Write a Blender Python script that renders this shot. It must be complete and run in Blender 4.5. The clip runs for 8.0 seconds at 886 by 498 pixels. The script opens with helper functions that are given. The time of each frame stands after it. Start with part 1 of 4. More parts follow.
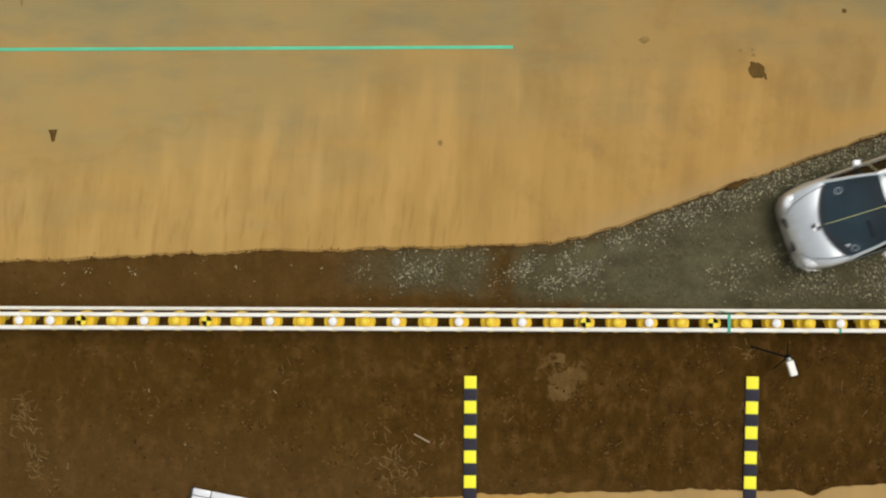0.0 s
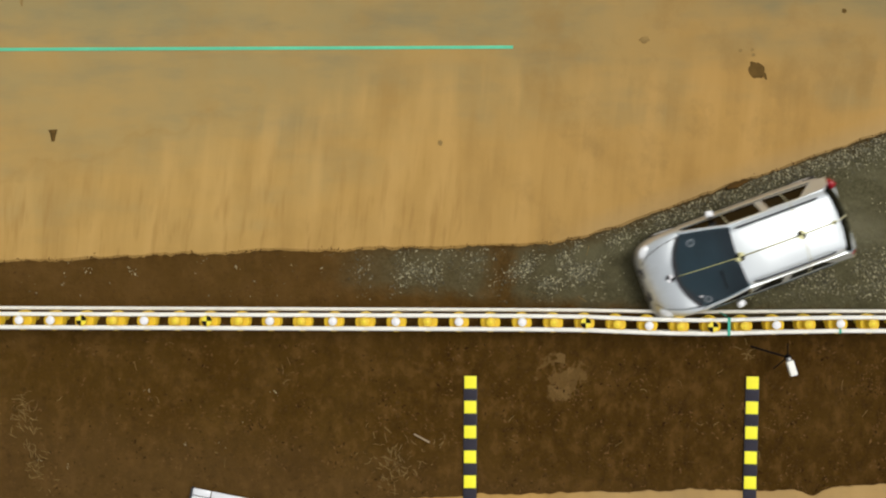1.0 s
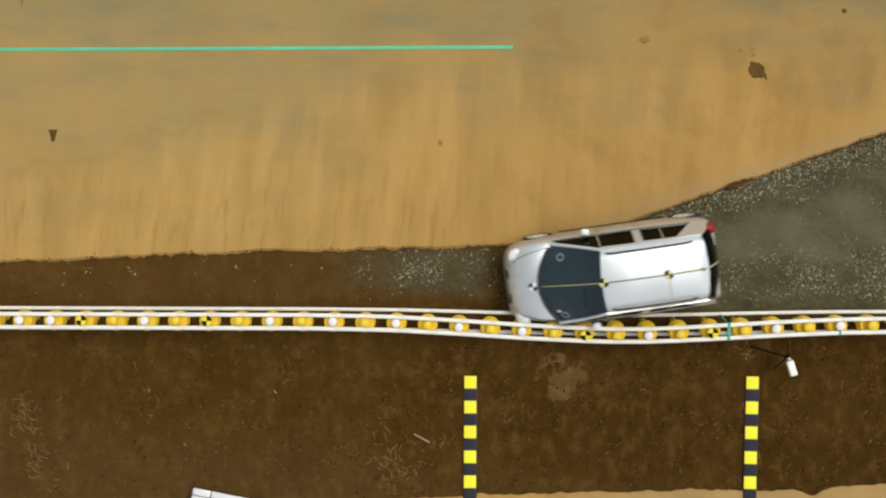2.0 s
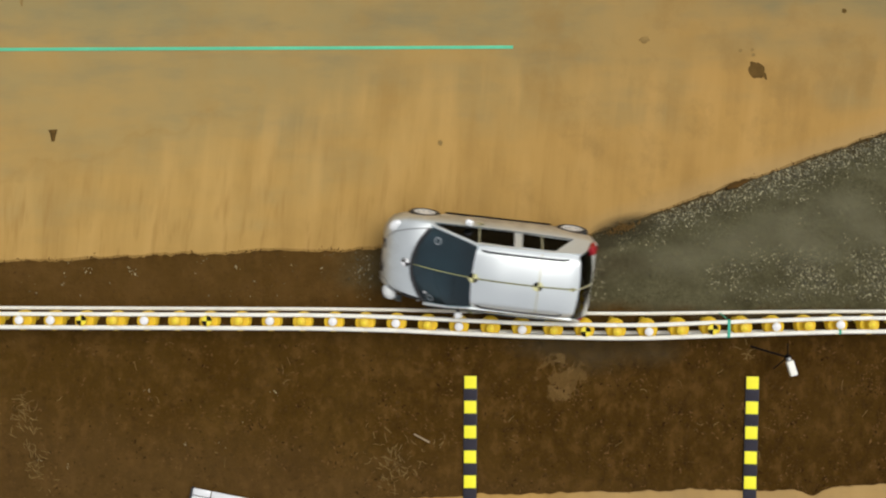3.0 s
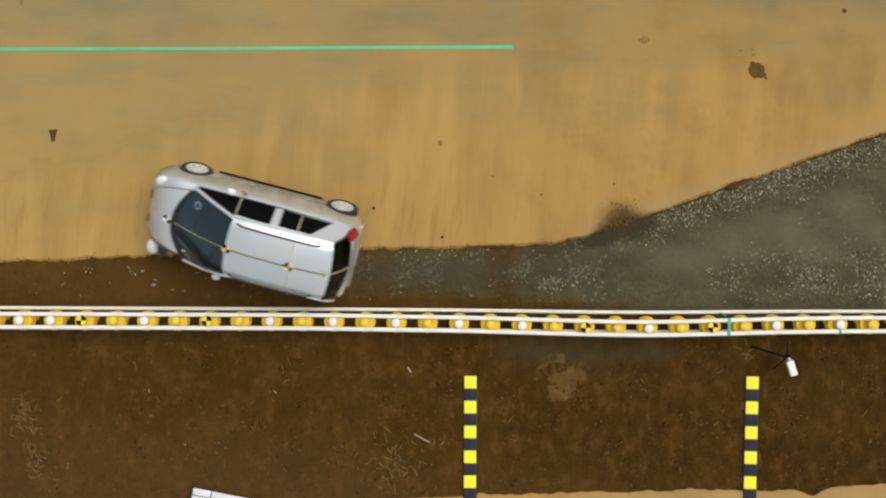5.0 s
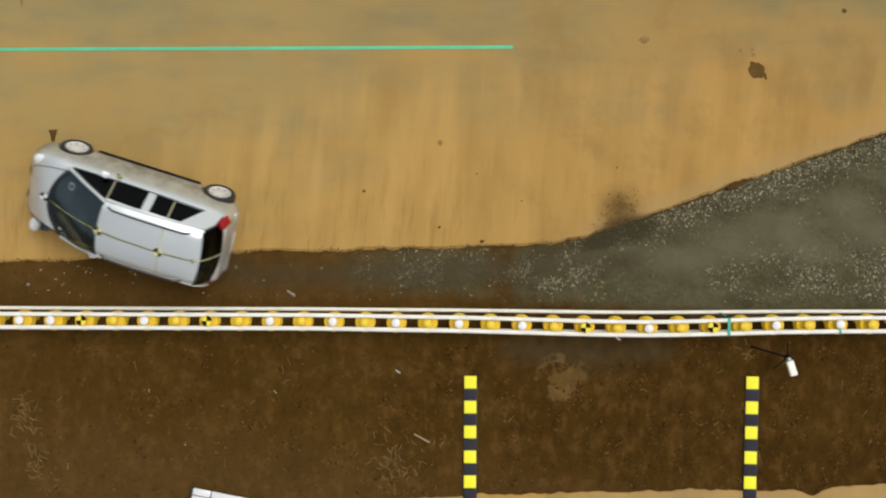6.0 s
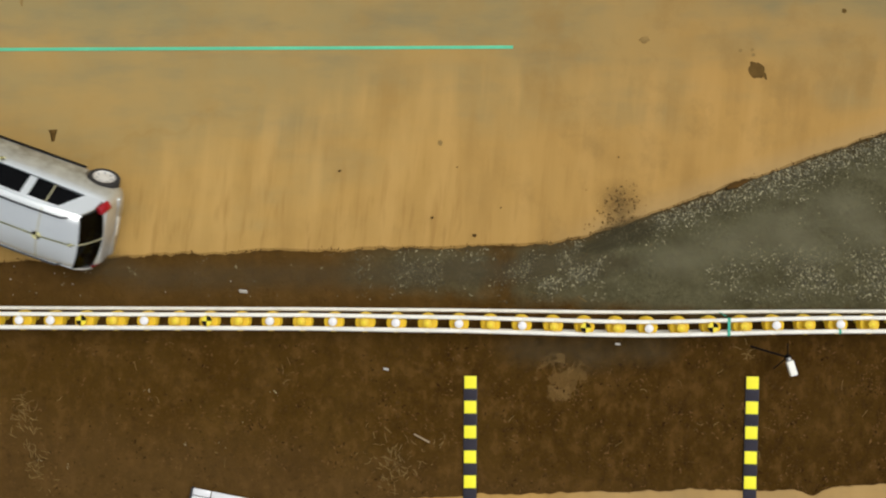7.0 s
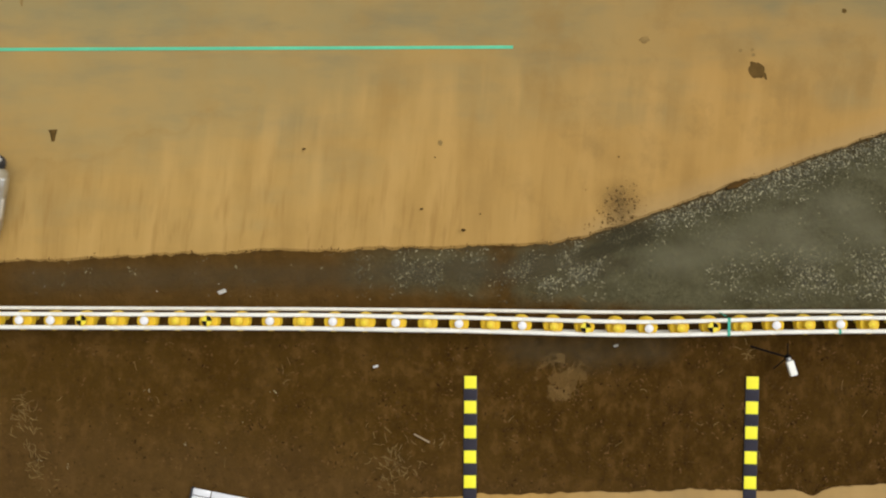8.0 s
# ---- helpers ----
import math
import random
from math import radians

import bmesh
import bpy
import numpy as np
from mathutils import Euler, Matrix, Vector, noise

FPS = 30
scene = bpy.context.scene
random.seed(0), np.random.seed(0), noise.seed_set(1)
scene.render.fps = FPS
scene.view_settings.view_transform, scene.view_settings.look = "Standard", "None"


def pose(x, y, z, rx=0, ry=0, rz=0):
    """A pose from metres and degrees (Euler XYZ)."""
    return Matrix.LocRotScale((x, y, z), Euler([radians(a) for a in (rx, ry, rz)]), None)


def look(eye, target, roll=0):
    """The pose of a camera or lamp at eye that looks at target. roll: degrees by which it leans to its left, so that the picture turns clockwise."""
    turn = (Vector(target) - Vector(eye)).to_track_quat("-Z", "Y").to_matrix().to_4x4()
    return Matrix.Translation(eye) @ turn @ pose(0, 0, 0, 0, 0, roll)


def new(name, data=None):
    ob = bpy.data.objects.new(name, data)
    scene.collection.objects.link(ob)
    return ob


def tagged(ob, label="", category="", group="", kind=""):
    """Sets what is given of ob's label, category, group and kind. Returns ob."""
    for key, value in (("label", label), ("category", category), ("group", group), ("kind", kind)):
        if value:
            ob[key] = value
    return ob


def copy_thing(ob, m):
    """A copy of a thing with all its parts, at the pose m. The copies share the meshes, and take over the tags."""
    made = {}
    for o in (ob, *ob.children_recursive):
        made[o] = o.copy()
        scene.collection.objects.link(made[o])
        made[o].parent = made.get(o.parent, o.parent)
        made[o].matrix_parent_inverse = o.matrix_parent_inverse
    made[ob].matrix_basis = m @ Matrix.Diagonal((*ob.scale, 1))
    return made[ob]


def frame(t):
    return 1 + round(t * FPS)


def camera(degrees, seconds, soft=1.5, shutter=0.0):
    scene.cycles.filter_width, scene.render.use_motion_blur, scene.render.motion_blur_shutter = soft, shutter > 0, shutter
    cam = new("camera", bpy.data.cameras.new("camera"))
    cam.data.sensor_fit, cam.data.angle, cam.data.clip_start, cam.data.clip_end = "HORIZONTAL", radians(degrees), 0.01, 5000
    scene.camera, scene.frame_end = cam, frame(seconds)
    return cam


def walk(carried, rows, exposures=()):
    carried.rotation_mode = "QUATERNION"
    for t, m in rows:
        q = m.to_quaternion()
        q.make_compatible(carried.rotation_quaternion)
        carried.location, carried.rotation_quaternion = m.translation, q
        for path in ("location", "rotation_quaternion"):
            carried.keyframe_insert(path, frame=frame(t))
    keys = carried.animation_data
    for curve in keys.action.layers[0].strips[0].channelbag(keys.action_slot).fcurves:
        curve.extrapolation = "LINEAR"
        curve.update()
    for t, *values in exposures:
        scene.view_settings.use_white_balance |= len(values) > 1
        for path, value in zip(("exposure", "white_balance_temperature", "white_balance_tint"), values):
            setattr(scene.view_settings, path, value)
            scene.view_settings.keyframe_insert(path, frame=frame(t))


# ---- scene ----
FOV = 39.55
cam = camera(FOV, 8.0, soft=2.1, shutter=0.8)
EYE = pose(0, 0, 24.78, -0.185, 1.032, 0)
walk(cam, [(0.0, EYE), (8.0, EYE)])

# ---- light: a bright overcast sky with a broad, weak sun ----
world = bpy.data.worlds.new("world")
scene.world = world
world.use_nodes = True
wn, wl = world.node_tree.nodes, world.node_tree.links
sky = wn.new("ShaderNodeTexSky")
sky.sky_type = "NISHITA"
sky.sun_disc = False
sky.sun_elevation, sky.sun_rotation = radians(69), radians(60)
sky.dust_density = 4.0
veil = wn.new("ShaderNodeHueSaturation")
veil.inputs["Saturation"].default_value = 0.22
wl.new(sky.outputs[0], veil.inputs["Color"])
wl.new(veil.outputs[0], wn["Background"].inputs[0])
wn["Background"].inputs[1].default_value = 0.14
sun = new("sun", bpy.data.lights.new("sun", "SUN"))
sun.data.energy, sun.data.angle, sun.data.color = 1.05, radians(26), (1.0, 0.95, 0.86)
sun.matrix_world = look((2.6, 1.5, 8.0), (0, 0, 0))
scene.view_settings.exposure = -0.10


# ---- materials ----
def mat(name):
    m = bpy.data.materials.new(name)
    m.use_nodes = True
    return m, m.node_tree.nodes, m.node_tree.links, m.node_tree.nodes["Principled BSDF"]


def noise_node(n, l, co, scale, detail=6.0, rough=0.6, stretch=None):
    t = n.new("ShaderNodeTexNoise")
    t.inputs["Scale"].default_value = scale
    t.inputs["Detail"].default_value = detail
    t.inputs["Roughness"].default_value = rough
    if stretch:
        mp = n.new("ShaderNodeMapping")
        mp.inputs["Scale"].default_value = stretch
        l.new(co, mp.inputs[0])
        co = mp.outputs[0]
    l.new(co, t.inputs["Vector"])
    return t.outputs[0]


def ramp(n, l, fac, lo, hi, a=0.0, b=1.0):
    r = n.new("ShaderNodeMapRange")
    r.inputs[1].default_value, r.inputs[2].default_value = lo, hi
    r.inputs[3].default_value, r.inputs[4].default_value = a, b
    l.new(fac, r.inputs[0])
    return r.outputs[0]


def mix(n, l, fac, a, b, kind="MIX"):
    x = n.new("ShaderNodeMix")
    x.data_type, x.blend_type = "RGBA", kind
    for sock, v in ((x.inputs[0], fac), (x.inputs[6], a), (x.inputs[7], b)):
        if isinstance(v, (int, float)):
            sock.default_value = v
        elif isinstance(v, tuple):
            sock.default_value = (*v, 1)
        else:
            l.new(v, sock)
    return x.outputs[2]


def maths(n, l, op, a, b=0.0):
    x = n.new("ShaderNodeMath")
    x.operation = op
    for sock, v in ((x.inputs[0], a), (x.inputs[1], b)):
        if isinstance(v, (int, float)):
            sock.default_value = v
        else:
            l.new(v, sock)
    return x.outputs[0]


def bump(n, l, bsdf, height, strength=0.4, distance=0.02):
    b = n.new("ShaderNodeBump")
    b.inputs["Strength"].default_value, b.inputs["Distance"].default_value = strength, distance
    l.new(height, b.inputs["Height"])
    l.new(b.outputs[0], bsdf.inputs["Normal"])


def simple(name, col, rough=0.5, metal=0.0, vary=0.15, scale=12.0, coat=0.0, relief=0.0, spec=0.5):
    m, n, l, p = mat(name)
    co = n.new("ShaderNodeTexCoord").outputs["Object"]
    big = noise_node(n, l, co, scale * 0.2, 4)
    fine = noise_node(n, l, co, scale * 3, 5)
    dark = tuple(c * (1 - vary) for c in col)
    light = tuple(min(1, c * (1 + vary)) for c in col)
    c = mix(n, l, ramp(n, l, big, 0.3, 0.7), dark, light)
    c = mix(n, l, ramp(n, l, fine, 0.35, 0.75, 0, 0.35), c, dark)
    l.new(c, p.inputs["Base Color"])
    l.new(ramp(n, l, fine, 0.3, 0.7, max(0, rough - 0.08), min(1, rough + 0.08)), p.inputs["Roughness"])
    p.inputs["Metallic"].default_value = metal
    p.inputs["Coat Weight"].default_value = coat
    p.inputs["Specular IOR Level"].default_value = spec
    if relief:
        bump(n, l, p, fine, relief, 0.004)
    return m


def sand_material():
    m, n, l, p = mat("wet_sand")
    co = n.new("ShaderNodeTexCoord").outputs["Object"]
    sep = n.new("ShaderNodeSeparateXYZ")
    l.new(co, sep.inputs[0])
    X, Y = sep.outputs[0], sep.outputs[1]
    big = noise_node(n, l, co, 0.28, 5, 0.6)
    blot = noise_node(n, l, co, 0.8, 6, 0.62)
    smear = noise_node(n, l, co, 1.0, 5, 0.6, (0.45, 1.5, 1))
    band = noise_node(n, l, co, 1.0, 4, 0.55, (0.16, 1.1, 1))
    grain = noise_node(n, l, co, 60, 4, 0.7)
    # scrape marks lean a little, so they run along x - 0.09 y
    lean = n.new("ShaderNodeCombineXYZ")
    l.new(maths(n, l, "ADD", X, maths(n, l, "MULTIPLY", Y, -0.09)), lean.inputs[0])
    l.new(Y, lean.inputs[1])
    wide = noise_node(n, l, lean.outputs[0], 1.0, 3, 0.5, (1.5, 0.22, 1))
    thin = noise_node(n, l, lean.outputs[0], 1.0, 3, 0.55, (3.6, 0.42, 1))
    short = noise_node(n, l, lean.outputs[0], 1.0, 2, 0.5, (5.5, 0.9, 1))
    # the scraped zone reaches higher towards +x
    top = maths(n, l, "ADD", ramp(n, l, X, -9.0, -1.0, 1.35, 3.7), maths(n, l, "MULTIPLY", maths(n, l, "SUBTRACT", blot, 0.5), 1.6))
    over = maths(n, l, "SUBTRACT", Y, top)
    scraped = ramp(n, l, over, 0.35, -0.55)
    # greyer, smeared sand above it, ochre within
    up = maths(n, l, "ADD", maths(n, l, "MULTIPLY", Y, 0.185), maths(n, l, "MULTIPLY", X, -0.016))
    up = maths(n, l, "ADD", up, maths(n, l, "MULTIPLY", maths(n, l, "SUBTRACT", big, 0.5), 1.5))
    up = maths(n, l, "ADD", up, maths(n, l, "MULTIPLY", maths(n, l, "SUBTRACT", band, 0.5), 0.9))
    grey = ramp(n, l, up, 0.30, 0.98)
    c = mix(n, l, grey, (0.425, 0.262, 0.078), (0.290, 0.222, 0.094))
    c = mix(n, l, maths(n, l, "MULTIPLY", ramp(n, l, smear, 0.48, 0.68), ramp(n, l, grey, 0.1, 0.9, 0.08, 0.75)), c, (0.205, 0.180, 0.096))
    c = mix(n, l, maths(n, l, "MULTIPLY", ramp(n, l, band, 0.55, 0.70), ramp(n, l, grey, 0.0, 0.7, 0.15, 0.5)), c, (0.360, 0.262, 0.100))
    c = mix(n, l, ramp(n, l, blot, 0.50, 0.68, 0, 0.36), c, (0.315, 0.195, 0.062))
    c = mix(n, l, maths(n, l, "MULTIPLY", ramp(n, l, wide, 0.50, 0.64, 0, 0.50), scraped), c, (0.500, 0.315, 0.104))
    c = mix(n, l, maths(n, l, "MULTIPLY", ramp(n, l, wide, 0.47, 0.36, 0, 0.42), scraped), c, (0.310, 0.186, 0.054))
    low = ramp(n, l, maths(n, l, "ADD", Y, maths(n, l, "MULTIPLY", blot, 1.2)), 3.4, 1.2)
    c = mix(n, l, maths(n, l, "MULTIPLY", maths(n, l, "MULTIPLY", ramp(n, l, thin, 0.55, 0.66, 0, 0.46), ramp(n, l, X, 0.0, 3.0, 1.0, 0.3)), maths(n, l, "MULTIPLY", low, scraped)), c, (0.285, 0.160, 0.044))
    c = mix(n, l, maths(n, l, "MULTIPLY", maths(n, l, "MULTIPLY", ramp(n, l, short, 0.58, 0.70, 0, 0.34), ramp(n, l, X, 0.0, 3.0, 1.0, 0.2)), ramp(n, l, Y, 1.7, 0.3)), c, (0.250, 0.140, 0.042))
    # a faint curved ridge where the scraping begins
    c = mix(n, l, maths(n, l, "MULTIPLY", ramp(n, l, maths(n, l, "ABSOLUTE", over), 0.10, 0.0, 0, 0.22), ramp(n, l, X, -3.5, -5.5)), c, (0.290, 0.165, 0.045))
    # darker, redder sand towards the mouth of the track, lighter towards -x, with dull blotches
    deeper = ramp(n, l, maths(n, l, "ADD", X, maths(n, l, "MULTIPLY", maths(n, l, "SUBTRACT", blot, 0.5), 6.0)), -5.0, 4.5)
    c = mix(n, l, deeper, mix(n, l, 1.0, c, (1.06, 1.065, 1.06), "MULTIPLY"), mix(n, l, 1.0, c, (0.995, 0.945, 0.89), "MULTIPLY"))
    dull = noise_node(n, l, co, 1.0, 6, 0.68, (0.9, 0.7, 1))
    c = mix(n, l, maths(n, l, "MULTIPLY", ramp(n, l, dull, 0.50, 0.66, 0, 0.62), ramp(n, l, X, -1.0, 2.0)), c, (0.285, 0.175, 0.056))
    # paler, washed rim along the slanting edge
    rim = maths(n, l, "SUBTRACT", Y, ramp(n, l, X, 2.1, 8.4, 0.10, 2.28))
    c = mix(n, l, maths(n, l, "MULTIPLY", ramp(n, l, rim, 0.42, 0.05, 0, 0.42), ramp(n, l, X, 1.6, 2.8)), c, (0.385, 0.275, 0.130))
    c = mix(n, l, ramp(n, l, grain, 0.35, 0.75, 0, 0.16), c, (0.24, 0.16, 0.06))
    l.new(c, p.inputs["Base Color"])
    l.new(ramp(n, l, blot, 0.3, 0.7, 0.7, 0.92), p.inputs["Roughness"])
    p.inputs["Specular IOR Level"].default_value = 0.12
    h = maths(n, l, "ADD", maths(n, l, "MULTIPLY", grain, 0.10), maths(n, l, "MULTIPLY", blot, 0.6))
    h = maths(n, l, "ADD", h, maths(n, l, "MULTIPLY", maths(n, l, "MULTIPLY", thin, scraped), 0.8))
    bump(n, l, p, h, 0.35, 0.03)
    return m


def soil_material():
    """Damp brown earth, with grey crushed stone where the track comes in from +x."""
    m, n, l, p = mat("damp_soil")
    co = n.new("ShaderNodeTexCoord").outputs["Object"]
    sep = n.new("ShaderNodeSeparateXYZ")
    l.new(co, sep.inputs[0])
    X, Y = sep.outputs[0], sep.outputs[1]
    big = noise_node(n, l, co, 0.5, 5, 0.6)
    blot = noise_node(n, l, co, 2.0, 5, 0.62)
    fine = noise_node(n, l, co, 16, 6, 0.72)
    clod = noise_node(n, l, co, 6.0, 6, 0.7)
    patch = noise_node(n, l, co, 1.3, 6, 0.68)
    c = mix(n, l, ramp(n, l, big, 0.38, 0.62), (0.066, 0.0325, 0.0042), (0.085, 0.0450, 0.0078))
    c = mix(n, l, ramp(n, l, patch, 0.50, 0.64, 0, 0.60), c, (0.124, 0.066, 0.0160))
    c = mix(n, l, ramp(n, l, blot, 0.50, 0.66, 0, 0.42), c, (0.046, 0.023, 0.0048))
    # trodden and dug clods: streaky, of a hand's breadth
    flake = noise_node(n, l, co, 1.0, 4, 0.58, (4.2, 2.6, 1))
    coarse = ramp(n, l, maths(n, l, "ADD", X, maths(n, l, "MULTIPLY", big, 6.0)), -3.0, 6.0, 0.6, 1.0)
    c = mix(n, l, maths(n, l, "MULTIPLY", ramp(n, l, flake, 0.52, 0.64, 0, 0.62), coarse), c, (0.140, 0.074, 0.019))
    c = mix(n, l, maths(n, l, "MULTIPLY", ramp(n, l, flake, 0.46, 0.33, 0, 0.58), coarse), c, (0.042, 0.021, 0.0042))
    # lighter, drier, pinkish earth in the far corner
    dryer = ramp(n, l, maths(n, l, "ADD", maths(n, l, "ADD", Y, maths(n, l, "MULTIPLY", X, 0.14)), maths(n, l, "MULTIPLY", maths(n, l, "SUBTRACT", patch, 0.5), 3.0)), -4.1, -5.2, 0, 0.34)
    c = mix(n, l, dryer, c, (0.120, 0.068, 0.0235))
    c = mix(n, l, ramp(n, l, fine, 0.56, 0.74, 0, 0.45), c, (0.18, 0.100, 0.030))
    # the earth's colour is multiplied darker towards +x
    deeper = ramp(n, l, maths(n, l, "ADD", X, maths(n, l, "MULTIPLY", big, 4.0)), 0.0, 6.0, 0, 0.62)
    c = mix(n, l, deeper, c, (0.73, 0.685, 0.61), "MULTIPLY")
    pits = noise_node(n, l, co, 5.0, 3, 0.5)
    c = mix(n, l, ramp(n, l, pits, 0.60, 0.72, 0, 0.42), c, (0.030, 0.014, 0.003))
    # lighter earth between the sand and the barrier, towards -x
    paled = maths(n, l, "MULTIPLY", ramp(n, l, Y, -1.7, -1.0), ramp(n, l, X, 1.0, -1.5))
    c = mix(n, l, maths(n, l, "MULTIPLY", paled, ramp(n, l, patch, 0.35, 0.65, 0.35, 0.85)), c, (0.112, 0.060, 0.0150))
    # crushed stone: in front of the barrier only, from the track's mouth on
    wob = maths(n, l, "MULTIPLY", maths(n, l, "SUBTRACT", blot, 0.5), 1.6)
    gx = ramp(n, l, maths(n, l, "ADD", X, wob), -2.9, -1.2)
    gap = maths(n, l, "ADD", maths(n, l, "ABSOLUTE", maths(n, l, "SUBTRACT", X, 0.72)), maths(n, l, "MULTIPLY", wob, 0.55))
    gx = maths(n, l, "MULTIPLY", gx, ramp(n, l, gap, 0.10, 0.42, 0.12, 1.0))
    lowy = maths(n, l, "ADD", Y, maths(n, l, "MULTIPLY", wob, 0.35))
    line = ramp(n, l, X, -2.0, 5.2, -0.92, -1.45)
    gy = ramp(n, l, maths(n, l, "SUBTRACT", lowy, line), -0.10, 0.22)
    g = maths(n, l, "MULTIPLY", maths(n, l, "MULTIPLY", gx, gy), ramp(n, l, X, 0.5, 3.2, 0.72, 1.0))
    stone = mix(n, l, ramp(n, l, fine, 0.35, 0.7), (0.060, 0.053, 0.024), (0.136, 0.125, 0.068))
    # smoother, finer bands where wheels have passed
    rut = noise_node(n, l, co, 1.0, 5, 0.6, (0.55, 2.0, 1))
    stone = mix(n, l, ramp(n, l, rut, 0.46, 0.62, 0, 0.75), stone, (0.128, 0.118, 0.064))
    stone = mix(n, l, ramp(n, l, blot, 0.5, 0.72, 0, 0.7), stone, (0.050, 0.042, 0.020))
    # crumbled brown earth along the foot of the sand
    foot = maths(n, l, "SUBTRACT", ramp(n, l, X, 2.1, 8.4, 0.10, 2.28), maths(n, l, "ADD", Y, maths(n, l, "MULTIPLY", wob, 0.14)))
    stone = mix(n, l, ramp(n, l, foot, 0.34, 0.06, 0, 0.85), stone, (0.082, 0.054, 0.019))
    c = mix(n, l, g, c, stone)
    # pale dried clay behind the barrier
    dx = maths(n, l, "POWER", maths(n, l, "MULTIPLY", maths(n, l, "SUBTRACT", X, 1.98), 1.9), 2.0)
    dy = maths(n, l, "POWER", maths(n, l, "MULTIPLY", maths(n, l, "ADD", Y, 2.68), 1.9), 2.0)
    slab = n.new("ShaderNodeTexVoronoi")
    slab.inputs["Scale"].default_value = 5.2
    l.new(co, slab.inputs["Vector"])
    tone = n.new("ShaderNodeSeparateColor")
    l.new(slab.outputs["Color"], tone.inputs[0])
    r = maths(n, l, "ADD", maths(n, l, "ADD", dx, dy), maths(n, l, "MULTIPLY", maths(n, l, "SUBTRACT", clod, 0.5), 3.2))
    r = maths(n, l, "ADD", r, maths(n, l, "MULTIPLY", maths(n, l, "SUBTRACT", tone.outputs[0], 0.42), 1.15))
    c = mix(n, l, ramp(n, l, r, 0.80, 0.40, 0, 0.50), c, mix(n, l, tone.outputs[1], (0.185, 0.110, 0.035), (0.265, 0.165, 0.058)))
    l.new(c, p.inputs["Base Color"])
    l.new(ramp(n, l, blot, 0.3, 0.7, 0.7, 0.95), p.inputs["Roughness"])
    p.inputs["Specular IOR Level"].default_value = 0.06
    h = maths(n, l, "ADD", maths(n, l, "MULTIPLY", fine, 0.5), clod)
    bump(n, l, p, h, 0.8, 0.08)
    return m


def paint_material():
    m, n, l, p = mat("silver_paint")
    co = n.new("ShaderNodeTexCoord").outputs["Object"]
    mottle = noise_node(n, l, co, 3.0, 6, 0.65)
    flake = noise_node(n, l, co, 160, 2, 0.5)
    sep = n.new("ShaderNodeSeparateXYZ")
    l.new(co, sep.inputs[0])
    c = mix(n, l, ramp(n, l, flake, 0.3, 0.7), (0.78, 0.83, 0.83), (0.86, 0.90, 0.90))
    # mud here paints the ground's dark reflection on the flanks, stronger towards the bottom
    mud = maths(n, l, "MULTIPLY", ramp(n, l, sep.outputs[2], 1.02, 0.45), ramp(n, l, mottle, 0.34, 0.60, 0.15, 0.72))
    c = mix(n, l, mud, c, (0.22, 0.195, 0.14))
    l.new(c, p.inputs["Base Color"])
    p.inputs["Metallic"].default_value = 0.72
    l.new(ramp(n, l, mottle, 0.3, 0.7, 0.36, 0.48), p.inputs["Roughness"])
    p.inputs["Coat Weight"].default_value = 0.15
    p.inputs["Coat Roughness"].default_value = 0.08
    return m


def glass_material(name, tint, ior=1.5):
    m, n, l, p = mat(name)
    p.inputs["Base Color"].default_value = (*tint, 1)
    p.inputs["Transmission Weight"].default_value = 1.0
    co = n.new("ShaderNodeTexCoord").outputs["Object"]
    l.new(ramp(n, l, noise_node(n, l, co, 5.0, 5), 0.3, 0.8, 0.02, 0.10), p.inputs["Roughness"])
    p.inputs["IOR"].default_value = ior
    return m


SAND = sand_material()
SOIL = soil_material()
PAINT = paint_material()
GLASS = glass_material("windscreen_glass", (0.46, 0.64, 0.70))
DARKGLASS = glass_material("tinted_glass", (0.03, 0.035, 0.035), 1.22)
LENS = simple("lamp_lens", (0.86, 0.88, 0.88), 0.12, 0.0, 0.05, 6, 0.8)
RED = simple("red_lens", (0.34, 0.008, 0.016), 0.25, 0.0, 0.2, 8, 0.2, 0.0, 0.3)
# trim lightened to blue-grey to paint the sky's reflection seen in the windscreen
TRIM = simple("grey_trim", (0.080, 0.104, 0.116), 0.8, 0, 0.2, 12)
BLACK = simple("black_plastic", (0.022, 0.022, 0.024), 0.55, 0, 0.3, 20)
RAIL = simple("roof_rail_grey", (0.055, 0.06, 0.064), 0.5, 0.3, 0.2, 10)
MATT = simple("matt_black", (0.012, 0.011, 0.010), 0.9, 0, 0.3, 20, spec=0.05)
CLOTH = simple("seat_cloth", (0.06, 0.082, 0.084), 0.9, 0, 0.3, 30)
RUBBER = simple("tyre_rubber", (0.028, 0.026, 0.024), 0.85, 0, 0.3, 15, 0, 0.2)
BROKEN = simple("scuffed_lens", (0.66, 0.68, 0.67), 0.3, 0.0, 0.3, 14, 0.5)
RIM = simple("alloy_rim", (0.76, 0.75, 0.70), 0.45, 0.25, 0.12, 10)
YELLOW = simple("yellow_paint", (0.86, 0.70, 0.03), 0.55, 0, 0.08, 10)
PALETAPE = simple("pale_tape", (0.58, 0.54, 0.33), 0.6, 0, 0.15, 20)
TARGET = simple("target_yellow", (0.76, 0.73, 0.36), 0.6, 0, 0.12, 12)
TAPE = simple("yellow_tape", (0.44, 0.44, 0.18), 0.6, 0, 0.15, 20)
WHITE = simple("white_paint", (0.90, 0.885, 0.79), 0.42, 0, 0.06, 6)
